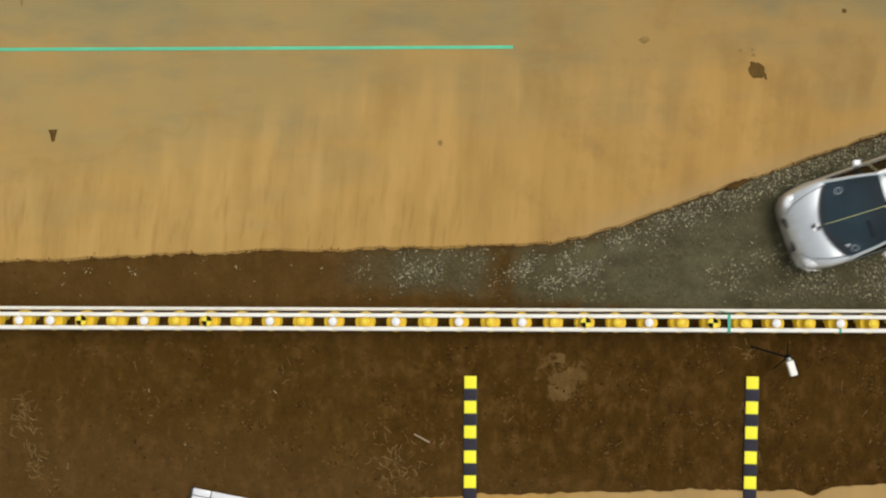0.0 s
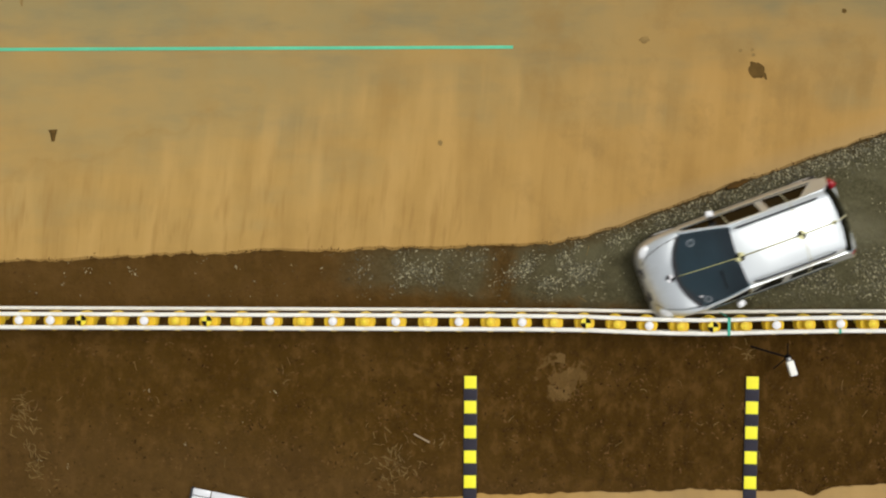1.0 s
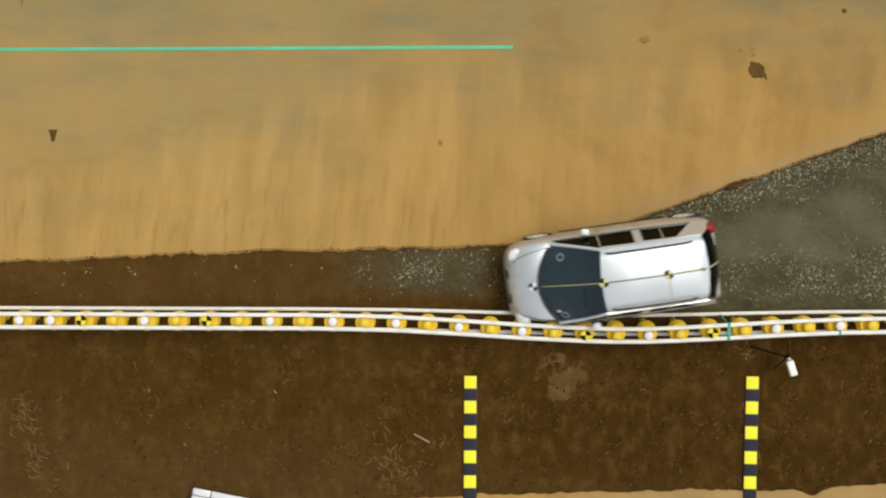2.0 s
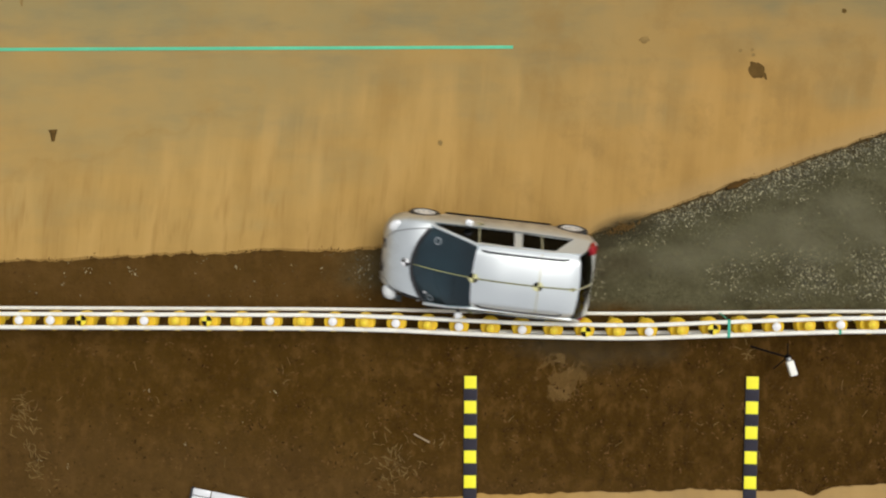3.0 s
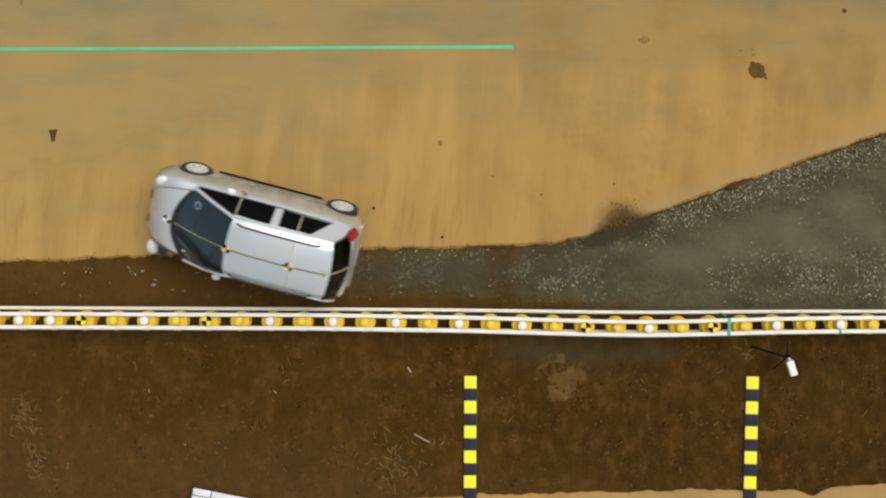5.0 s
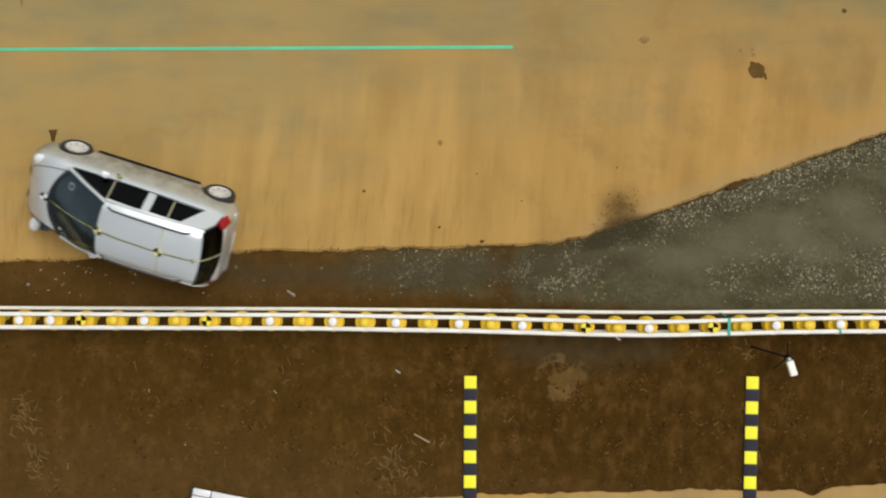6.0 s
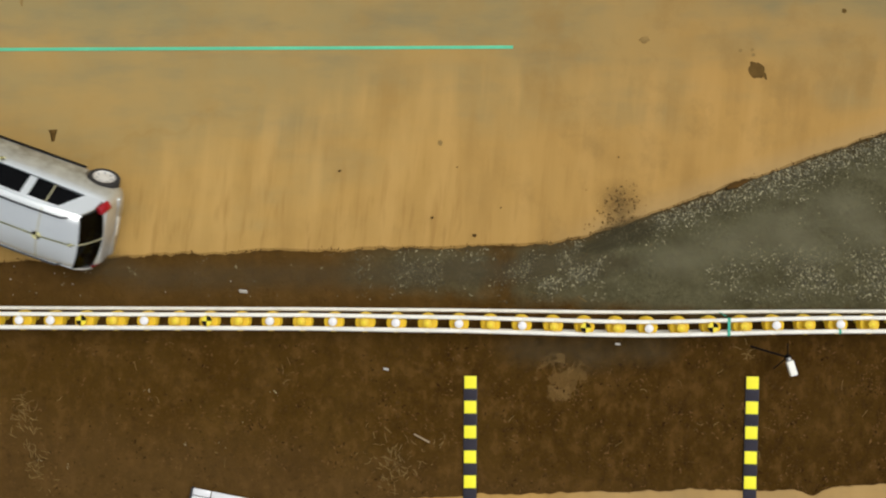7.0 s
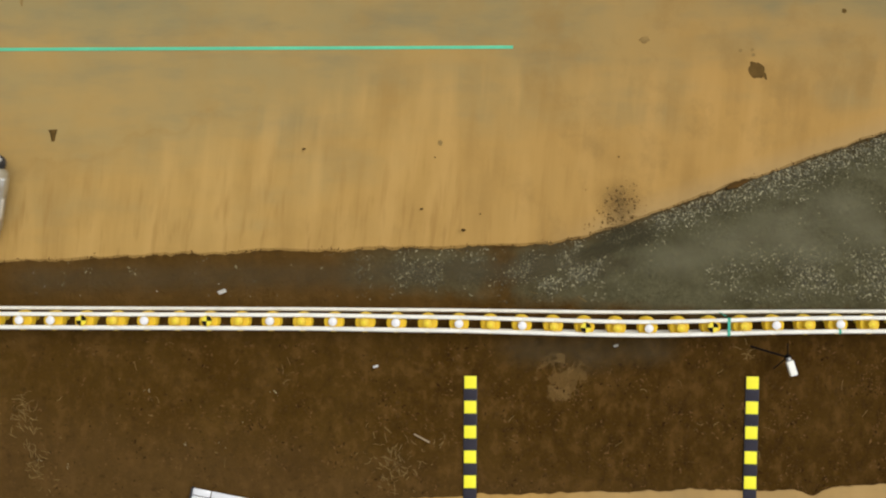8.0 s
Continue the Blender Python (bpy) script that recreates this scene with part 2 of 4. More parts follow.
CAPWHITE = simple("white_cap", (0.86, 0.86, 0.86), 0.5, 0, 0.05, 6)
FOAM = simple("roller_foam", (0.88, 0.58, 0.016), 0.62, 0, 0.16, 7, 0, 0.15)
CAPYELLOW = simple("yellow_cap", (0.86, 0.60, 0.035), 0.55, 0, 0.18, 9)
TEAL = simple("teal_tape", (0.05, 0.44, 0.30), 0.6, 0, 0.12, 8)
LINE = simple("green_line_paint", (0.10, 0.52, 0.29), 0.7, 0, 0.14, 5)
SLATE = simple("dark_board_paint", (0.036, 0.033, 0.043), 0.8, 0, 0.2, 8, spec=0.1)
BOARD = simple("yellow_board_paint", (0.92, 0.86, 0.02), 0.6, 0, 0.05, 6)
SPRAY = simple("thrown_mud", (0.155, 0.090, 0.028), 0.95, 0, 0.3, 30, spec=0.05)
MUD = simple("mud", (0.085, 0.046, 0.013), 0.95, 0, 0.3, 30, spec=0.05)
STAIN = simple("wet_mud_stain", (0.125, 0.072, 0.020), 0.9, 0, 0.25, 14, spec=0.05)
ALU = simple("white_metal", (0.80, 0.81, 0.82), 0.4, 0.15, 0.05, 6)
STEEL = simple("post_steel", (0.40, 0.41, 0.42), 0.45, 0.7, 0.15, 10)
STRAW = simple("straw", (0.235, 0.152, 0.044), 0.9, 0, 0.3, 10)


def gravel_material():
    m, n, l, p = mat("crushed_stone")
    g = n.new("ShaderNodeNewGeometry").outputs["Random Per Island"]
    r = n.new("ShaderNodeValToRGB")
    e = r.color_ramp.elements
    e[0].position, e[0].color = 0.0, (0.028, 0.025, 0.013, 1)
    e[1].position, e[1].color = 1.0, (0.54, 0.49, 0.30, 1)
    mid = e.new(0.55)
    mid.color = (0.17, 0.158, 0.098, 1)
    l.new(g, r.inputs[0])
    l.new(r.outputs[0], p.inputs["Base Color"])
    p.inputs["Roughness"].default_value = 0.85
    return m


GRAVEL = gravel_material()


# ---- small mesh tools ----
def mesh_of(name, bm, mats, smooth=True):
    me = bpy.data.meshes.new(name)
    bmesh.ops.recalc_face_normals(bm, faces=bm.faces)
    for f in bm.faces:
        f.smooth = smooth
    bm.to_mesh(me)
    bm.free()
    for x in (mats if isinstance(mats, (list, tuple)) else [mats]):
        me.materials.append(x)
    return me


def sharp(me, angle=35):
    me.set_sharp_from_angle(angle=radians(angle))
    return me


def part(name, bm, material, parent, label=""):
    ob = new(name, sharp(mesh_of(name, bm, material)))
    ob.parent = parent
    return tagged(ob, label)


def box(sx, sy, sz, bevel=0.0, at=(0, 0, 0), segs=2):
    bm = bmesh.new()
    bmesh.ops.create_cube(bm, size=1.0)
    bmesh.ops.scale(bm, vec=(sx, sy, sz), verts=bm.verts)
    if bevel:
        bmesh.ops.bevel(bm, geom=bm.edges[:], offset=bevel, segments=segs, affect="EDGES", profile=0.5)
    bmesh.ops.translate(bm, vec=at, verts=bm.verts)
    return bm


def lathe(profile, n=24, axis="z", at=(0, 0, 0)):
    """A closed body of revolution from (radius, height) pairs."""
    bm = bmesh.new()
    rings = []
    for r, h in profile:
        ring = []
        for i in range(n):
            a = 2 * math.pi * i / n
            p = (r * math.cos(a), r * math.sin(a), h)
            if axis == "y":
                p = (p[0], p[2], p[1])
            elif axis == "x":
                p = (p[2], p[0], p[1])
            ring.append(bm.verts.new(Vector(p) + Vector(at)))
        rings.append(ring)
    for a, b in zip(rings, rings[1:]):
        for i in range(n):
            bm.faces.new((a[i], a[(i + 1) % n], b[(i + 1) % n], b[i]))
    bm.faces.new(rings[0])
    bm.faces.new(rings[-1])
    return bm


def ring_of(profile, n=36):
    """A closed ring round the y axis from (radius, y) pairs."""
    bm = bmesh.new()
    rows = [[bm.verts.new((r * math.cos(2 * math.pi * i / n), h, r * math.sin(2 * math.pi * i / n))) for i in range(n)] for r, h in profile]
    for a, b in zip(rows, rows[1:] + rows[:1]):
        for i in range(n):
            bm.faces.new((a[i], a[(i + 1) % n], b[(i + 1) % n], b[i]))
    return bm


def tube(points, r, n=10):
    """A round bar through the points."""
    bm = bmesh.new()
    pts = [Vector(p) for p in points]
    rings = []
    for i, p in enumerate(pts):
        d = (pts[min(i + 1, len(pts) - 1)] - pts[max(i - 1, 0)]).normalized()
        s = d.cross(Vector((0, 0, 1)) if abs(d.z) < 0.9 else Vector((1, 0, 0))).normalized()
        u = s.cross(d)
        rings.append([bm.verts.new(p + r * (math.cos(2 * math.pi * k / n) * s + math.sin(2 * math.pi * k / n) * u)) for k in range(n)])
    for a, b in zip(rings, rings[1:]):
        for i in range(n):
            bm.faces.new((a[i], a[(i + 1) % n], b[(i + 1) % n], b[i]))
    bm.faces.new(rings[0])
    bm.faces.new(rings[-1])
    return bm


def sheet(fn, nu, nv, thick, side=1.0):
    """A shell of the given thickness over fn(u, v), u and v from 0 to 1."""
    bm = bmesh.new()
    g = [[Vector(fn(i / nu, j / nv)) for j in range(nv + 1)] for i in range(nu + 1)]
    nor = [[None] * (nv + 1) for _ in range(nu + 1)]
    for i in range(nu + 1):
        for j in range(nv + 1):
            a = g[min(i + 1, nu)][j] - g[max(i - 1, 0)][j]
            b = g[i][min(j + 1, nv)] - g[i][max(j - 1, 0)]
            nor[i][j] = a.cross(b).normalized() * side
    top = [[bm.verts.new(g[i][j]) for j in range(nv + 1)] for i in range(nu + 1)]
    low = [[bm.verts.new(g[i][j] - nor[i][j] * thick) for j in range(nv + 1)] for i in range(nu + 1)]
    for i in range(nu):
        for j in range(nv):
            bm.faces.new((top[i][j], top[i + 1][j], top[i + 1][j + 1], top[i][j + 1]))
            bm.faces.new((low[i][j], low[i][j + 1], low[i + 1][j + 1], low[i + 1][j]))
    rim = [(i, 0) for i in range(nu)] + [(nu, j) for j in range(nv)] + [(i, nv) for i in range(nu, 0, -1)] + [(0, j) for j in range(nv, 0, -1)]
    for (a, b), (c, d) in zip(rim, rim[1:] + rim[:1]):
        bm.faces.new((top[a][b], low[a][b], low[c][d], top[c][d]))
    return bm


def plate(outline, thick):
    """A plate with the outline (list of 3D points) pushed out by the vector thick."""
    bm = bmesh.new()
    a = [bm.verts.new(p) for p in outline]
    b = [bm.verts.new(Vector(p) + Vector(thick)) for p in outline]
    bm.faces.new(a)
    bm.faces.new(b[::-1])
    for i in range(len(a)):
        j = (i + 1) % len(a)
        bm.faces.new((a[i], b[i], b[j], a[j]))
    return bm


def lump(r, seed, squash=0.6, sub=1):
    bm = bmesh.new()
    bmesh.ops.create_icosphere(bm, subdivisions=sub, radius=r)
    for v in bm.verts:
        k = 1 + 0.45 * noise.noise(v.co * (1.6 / r) + Vector((seed * 3.7, seed, 0)))
        v.co = Vector((v.co.x * k, v.co.y * k, v.co.z * k * squash))
    return bm


# ---- ground ----
def spaced(lo, hi, step, reach):
    """Coordinates: even between lo and hi, then growing out to the reach."""
    mid = list(np.arange(lo, hi + step / 2, step))
    out, d = [], step
    while (out[-1] if out else 0) < reach:
        d *= 1.6
        out.append((out[-1] if out else 0) + d)
    return [lo - v for v in reversed(out)] + mid + [hi + v for v in out]


# where the rear wheel throws mud out of the track
BURST = (3.05, 0.36)


def edge_of_sand(x):
    """The lower edge of the sand, as a y for each x."""
    pts = [(-400, -1.0), (-9.42, -0.32), (-7.12, -0.23), (-4.48, -0.11), (-2.31, -0.08), (-0.72, -0.03), (0.87, 0.01), (1.66, 0.06),
           (2.34, 0.17), (3.48, 0.54), (5.28, 1.20), (6.74, 1.71), (8.41, 2.28), (12, 3.5), (400, 120)]
    return float(np.interp(x, [p[0] for p in pts], [p[1] for p in pts]))


def grid_ground(name, xs, ys, height, material):
    verts = [(x, y, height(x, y)) for x in xs for y in ys]
    n = len(ys)
    faces = [(i * n + j, (i + 1) * n + j, (i + 1) * n + j + 1, i * n + j + 1) for i in range(len(xs) - 1) for j in range(n - 1)]
    me = bpy.data.meshes.new(name)
    me.from_pydata(verts, [], faces)
    me.materials.append(material)
    for f in me.polygons:
        f.use_smooth = True
    return new(name, me)


def soil_height(x, y):
    v = Vector((x, y, 0))
    return 0.018 * noise.noise(v * 1.3) + 0.012 * noise.noise(v * 4.1) + 0.010 * noise.noise(v * 9.0) - 0.014


def build_ground():
    g = grid_ground("ground", spaced(-10.5, 10.5, 0.05, 420), spaced(-6.0, 2.5, 0.05, 420), soil_height, SOIL)
    tagged(g, "damp brown earth with a grey crushed-stone track", "ground", kind="structure")
    # the sand surface: a thin raised layer with a ragged, crumbled lower edge
    xs = spaced(-10.5, 10.5, 0.03, 420)
    steps = [0, 0.01, 0.03, 0.08, 0.2, 0.5, 1, 2, 3, 4.5, 7, 15, 60, 400]
    verts, faces = [], []
    for x in xs:
        e = edge_of_sand(x)
        if abs(x) < 12:
            e += 0.05 * noise.noise(Vector((x * 0.9, 3, 0))) + 0.035 * noise.noise(Vector((x * 3.1, 7, 0))) + 0.025 * noise.noise(Vector((x * 9, 1, 0)))
        verts.append((x, e - 0.06, -0.035))
        for k, s in enumerate(steps):
            z = 0.022 + 0.028 * min(1, s / 0.4) if s else 0.006
            verts.append((x, e + s, z + 0.006 * noise.noise(Vector((x * 1.2, s * 0.8, 2)))))
    m = len(steps) + 1
    for i in range(len(xs) - 1):
        for j in range(m - 1):
            faces.append((i * m + j, (i + 1) * m + j, (i + 1) * m + j + 1, i * m + j + 1))
    me = bpy.data.meshes.new("sand_apron")
    me.from_pydata(verts, [], faces)
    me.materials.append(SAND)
    for f in me.polygons:
        f.use_smooth = True
    tagged(new("pavement_sand", me), "ochre packed sand surface with rain streaks", "ground", kind="structure")
    # a second strip of sand behind the barrier
    verts, faces = [], []
    xs = [x for x in spaced(-10.5, 10.5, 0.05, 420) if x > -3.2]
    for x in xs:
        e = float(np.interp(x, [-3.2, -0.49, 1.44, 4.27, 6.52, 8.41, 30], [-5.25, -5.07, -5.0, -4.92, -4.91, -4.77, -4.0]))
        e += 0.05 * noise.noise(Vector((x * 1.4, 13, 0))) + 0.04 * noise.noise(Vector((x * 5, 17, 0)))
        e -= 0.16 * math.exp(-((x - 6.95) / 0.22) ** 2)
        for s, z in ((-0.02, -0.05), (0, 0.004), (0.06, 0.02), (0.4, 0.035), (2, 0.04), (20, 0.04), (400, 0.04)):
            verts.append((x, e - s, z))
    for i in range(len(xs) - 1):
        for j in range(6):
            faces.append((i * 7 + j, i * 7 + j + 1, (i + 1) * 7 + j + 1, (i + 1) * 7 + j))
    me = bpy.data.meshes.new("sand_strip")
    me.from_pydata(verts, [], faces)
    me.materials.append(SAND)
    tagged(new("pavement_sand_strip", me), "strip of pale packed sand beside the brown earth", "ground", kind="structure")


def scatter(name, material, label, category, count, place, sizes, seed, flat=0.6, lift=0.0):
    """Loose bits as one mesh: each a small faceted lump where place() puts it."""
    rnd = random.Random(seed)
    verts, faces = [], []
    base = [(1, 0, 0), (-1, 0, 0), (0, 1, 0), (0, -1, 0), (0, 0, 1), (0, 0, -1)]
    tris = [(0, 2, 4), (2, 1, 4), (1, 3, 4), (3, 0, 4), (2, 0, 5), (1, 2, 5), (3, 1, 5), (0, 3, 5)]
    for _ in range(count):
        x, y = place(rnd)
        r = sizes[0] + (sizes[1] - sizes[0]) * rnd.random() ** 3
        a, k = rnd.random() * 6.28, len(verts)
        for b in base:
            q = Vector((b[0] * 1.35, b[1] * 0.8, b[2])) * r * (0.6 + 0.8 * rnd.random())
            verts.append((x + q.x * math.cos(a) - q.y * math.sin(a) * 0.7, y + q.x * math.sin(a) + q.y * math.cos(a) * 0.7, soil_height(x, y) + lift + r * 0.35 + q.z * flat))
        faces += [tuple(k + i for i in t) for t in tris]
    me = bpy.data.meshes.new(name)
    me.from_pydata(verts, [], faces)
    me.materials.append(material)
    return tagged(new(name, me), label, category, kind="stuff")


def gravel_place(rnd):
    """The stony patches of the track: along the sand, two at its mouth and one by the barrier."""
    while True:
        k = rnd.random()
        if k < 0.10:
            x = rnd.uniform(6.2, 10.4)
            y = rnd.uniform(-0.2, edge_of_sand(x) - 0.4)
            if noise.noise(Vector((x * 1.5, y * 2.4, 55))) > rnd.uniform(-0.1, 0.5):
                return x, y
            continue
        if k < 0.35:
            x = rnd.uniform(2.2, 10.4)
            y = edge_of_sand(x) - 0.07 - abs(rnd.gauss(0, 0.27))
        elif k < 0.44:
            x, y = rnd.gauss(-0.75, 0.75), rnd.gauss(-0.48, 0.26)
        elif k < 0.62:
            x, y = rnd.gauss(1.9, 0.55), rnd.gauss(-0.55, 0.26)
        elif k < 0.94:
            x, y = rnd.uniform(4.8, 10.4), rnd.gauss(-0.62, 0.28)
            if rnd.random() > (x - 4.2) / 2.5 or not -1.15 < y:
                continue
            if noise.noise(Vector((x * 1.4, y * 2.2, 15))) > rnd.uniform(-0.6, 0.3):
                return x, y
            continue
        else:
            x, y = rnd.uniform(-9.8, 10), rnd.uniform(-1.1, 2.2)
        if not (k < 0.35 and x > BURST[0] + 0.7) and noise.noise(Vector((x * 2.1, y * 2.6, 5))) < rnd.uniform(-0.25, 0.45):
            continue
        if -1.15 < y < edge_of_sand(x) - 0.05:
            return x, y


def soil_place(rnd):
    while True:
        x, y = rnd.uniform(-10, 10), rnd.uniform(-5.4, 0)
        if y < edge_of_sand(x) - 0.05 and (y < -1.8 or x < -2) and noise.noise(Vector((x * 0.9, y * 0.9, 9))) > rnd.uniform(-0.6, 0.4):
            return x, y


def clod_place(rnd):
    """Behind the barrier, in loose patches, more of them towards +x."""
    while True:
        x, y = rnd.uniform(-9.8, 9.8), rnd.uniform(-5.3, -1.95)
        if rnd.random() < 0.35 + 0.065 * (x + 10) / 2 and noise.noise(Vector((x * 1.6, y * 1.3, 41))) + 0.4 * noise.noise(Vector((x * 5, y * 4, 3))) > rnd.uniform(-0.15, 0.45):
            return x, y


def edge_place(rnd):
    while True:
        x = rnd.uniform(-10.4, 10.4)
        k = noise.noise(Vector((x * 1.3, 31, 0)))
        if k > rnd.uniform(-0.6, 0.5):
            return x, edge_of_sand(x) + rnd.gauss(-0.02, 0.035) + 0.02 * noise.noise(Vector((x * 3.1, 7, 0)))


def build_loose():
    scatter("gravel", GRAVEL, "pale crushed stone scattered over the grey track", "gravel", 23000, gravel_place, (0.004, 0.026), 3)
    scatter("soil_crumbs", MUD, "small crumbs of damp brown earth", "soil", 6000, soil_place, (0.008, 0.030), 4)
    scatter("edge_crumbs", MUD, "brown crumbs of earth along the broken edge of the sand", "soil", 1100, edge_place, (0.007, 0.026), 5, 0.5, 0.03)
    pale = simple("dry_clod", (0.150, 0.082, 0.026), 0.95, 0, 0.3, 30, spec=0.05)
    dark = simple("wet_clod", (0.030, 0.014, 0.0035), 0.95, 0, 0.3, 30, spec=0.05)
    scatter("dry_clods", pale, "lighter dry clods in the dug brown earth", "soil", 2600, clod_place, (0.008, 0.034), 31)
    scatter("wet_clods", dark, "dark wet clods in the dug brown earth", "soil", 1500, clod_place, (0.008, 0.032), 32)
    # dry straw in thin tangles
    rnd = random.Random(8)
    verts, faces = [], []
    heaps = [(-8.95, -3.25, 0.10, 16), (-8.98, -3.50, 0.12, 22), (-8.85, -3.62, 0.20, 14), (-8.75, -4.15, 0.10, 18), (-8.72, -4.45, 0.08, 12), (-8.6, -4.75, 0.14, 10), (-1.75, -4.1, 0.22, 18), (-1.45, -4.35, 0.22, 26), (-1.15, -4.55, 0.20, 24), (-1.60, -4.72, 0.18, 20), (-0.45, -3.95, 0.12, 8), (-3.6, -2.5, 0.12, 5), (5.62, -2.22, 0.06, 12), (0.8, -3.4, 1.6, 14), (5.0, -3.6, 2.0, 30), (-5.5, -3.9, 1.5, 12)]
    for hx, hy, spread, count in heaps:
        for _ in range(count):
            x, y, a = rnd.gauss(hx, spread), rnd.gauss(hy, spread), rnd.random() * 6.28
            ln, w, z0 = rnd.uniform(0.04, 0.22), rnd.uniform(0.002, 0.0055), soil_height(x, y) + 0.008
            turn, k = rnd.uniform(-3.0, 3.0) * rnd.random(), len(verts)
            for s in range(7):
                for side in (-1, 1):
                    verts.append((x + side * w * math.sin(a), y - side * w * math.cos(a), z0 + 0.012 * math.sin(s * 0.5)))
                    verts.append((x + side * w * math.sin(a), y - side * w * math.cos(a), z0 + 0.012 * math.sin(s * 0.5) + w))
                x, y, a = x + ln / 6 * math.cos(a), y + ln / 6 * math.sin(a), a + turn / 6
            for s in range(6):
                i, j = k + 4 * s, k + 4 * s + 4
                faces += [(i, j, j + 1, i + 1), (i + 2, i + 3, j + 3, j + 2), (i + 1, j + 1, j + 3, i + 3)]
    me = bpy.data.meshes.new("straw")
    me.from_pydata(verts, [], faces)
    me.materials.append(STRAW)
    tagged(new("straw", me), "tangles of dry straw on the brown earth", "straw", kind="stuff")
    spots = [(-5.65, -4.02), (-4.90, -4.02), (-4.86, -4.05), (-4.50, -3.62), (-3.87, -2.95), (-3.86, -3.03), (-8.66, -4.30), (-8.64, -4.38), (-8.0, -4.48), (-6.4, -2.95), (-7.0, -2.72),
             (-6.75, -0.50), (-6.68, -0.58), (-6.65, -0.50), (-6.80, -0.45), (-8.0, -0.35), (-7.65, -0.52), (-7.58, -0.46), (-8.1, -0.55), (-8.9, -0.62), (-5.2, -0.62), (-3.5, -0.40), (-4.6, -0.45)]

    def chip_place(r):
        x, y = spots[r.randrange(len(spots))]
        return x + r.gauss(0, 0.035), y + r.gauss(0, 0.03)
    scatter("pale_chips", PALETAPE, "small pale chips of stone and straw in brown earth", "stone chips", 55, chip_place, (0.008, 0.026), 12)
    ob = new("stick", mesh_of("stick", tube([(-1.03, -3.80, 0.02), (-0.90, -3.87, 0.03), (-0.72, -3.97, 0.02)], 0.016, 6), simple("bleached_wood", (0.42, 0.32, 0.19), 0.85, 0, 0.2, 12)))
    tagged(ob, "pale dry stick lying on the brown earth", "stick")


def build_marks():
    """Flat things on the ground: the green line, wet stains."""
    bm = box(12.4, 0.068, 0.008, 0.002)
    line = new("painted_line", mesh_of("painted_line", bm, LINE))
    line.matrix_world = pose(-5.24, 3.955, 0.056, 0, 0, 0.1)
    tagged(line, "pale green tape line laid straight on the sand", "line")
    faint = simple("damp_sand_stain", (0.270, 0.175, 0.062), 0.9, 0, 0.2, 14, spec=0.05)
    for x, y, r, sx in ((5.81, 3.49, 0.148, 1.12), (5.50, 3.89, 0.035, 1), (5.73, 3.90, 0.03, 1), (5.75, 3.80, 0.035, 1), (3.59, 4.10, 0.08, 1.2), (7.56, 4.67, 0.045, 1),
                     (5.98, 3.38, 0.05, 1.6), (-8.95, 4.9, 0.05, 1.8), (5.40, 1.20, 0.10, 1.6), (5.56, 1.27, 0.07, 1.5), (-0.50, 2.05, 0.05, 1.0)):
        ob = new("mud_spot", mesh_of("mud_spot", lump(r, x, 0.10, 3), STAIN if r > 0.1 or x > 5.9 else MUD if 0 < y < 2 and x > 5 else faint))
        ob.matrix_world = pose(x, y, 0.052, 0, 0, 18 if y < 2 else x * 50) @ Matrix.Diagonal((sx, 1 / sx, 1, 1))
        tagged(ob, "dark patch of wet mud on the ochre sand", "mud", "mud spots on the sand")


def build_wedge():
    out = [(-0.09, 0.10), (0.09, 0.11), (0.065, 0.03), (0.03, -0.12), (-0.02, -0.13), (-0.05, 0.02)]
    ob = new("mud_lump", mesh_of("mud_lump", plate([(x, y, 0) for x, y in out], (0.004, 0.0, 0.03)), STAIN))
    ob.matrix_world = pose(-8.32, 2.22, 0.045)
    tagged(ob, "wedge-shaped lump of dark mud on the sand", "mud")


# ---- roller barrier ----
PITCH, FIRST, COUNT = 0.6107, -8.67 - 7 * 0.6107, 42
REST = lambda x: -1.486 - 0.003 * x
# how far the caps are pushed back, in metres, at the times when it changes
PUSH_X = [-2.9, -1.4, -0.06, 1.18, 2.40, 3.30, 4.25, 4.86, 6.08, 7.28, 9.5]
PUSH = [(0.7, [0] * 9), (1.0, [0, 0, 0, 1, 5, 7, 7, 3, 0.5]), (1.5, [2, 8, 17, 25, 28.5, 26, 21.5, 12, 6]), (1.7, [2.5, 10, 19, 26, 28, 24, 20, 11, 5]),
        (2.8, [3, 9, 14, 16, 17, 13, 10.5, 6, 2]), (3.5, [3, 9, 15, 19, 20, 18, 13, 7, 3]), (4.0, [2.5, 6, 9.5, 12.5, 14, 12, 10, 6, 3]), (4.5, [2, 3.5, 6.5, 9.5, 11, 9.5, 7.5, 3.5, 1.5])]


def push(x, t):
    """The lean, in radians, of the barrier at x and t."""
    rows = [float(np.interp(x, PUSH_X, [0, *v, 0])) for _, v in PUSH]
    d = float(np.interp(t, [r[0] for r in PUSH], rows)) * 0.0109
    return math.asin(d / 1.02)


TIMES = [0.0, 0.7, 1.0, 1.25, 1.5, 1.7, 2.1, 2.4, 2.8, 3.2, 3.5, 3.75, 4.0, 4.25, 4.5, 8.0]


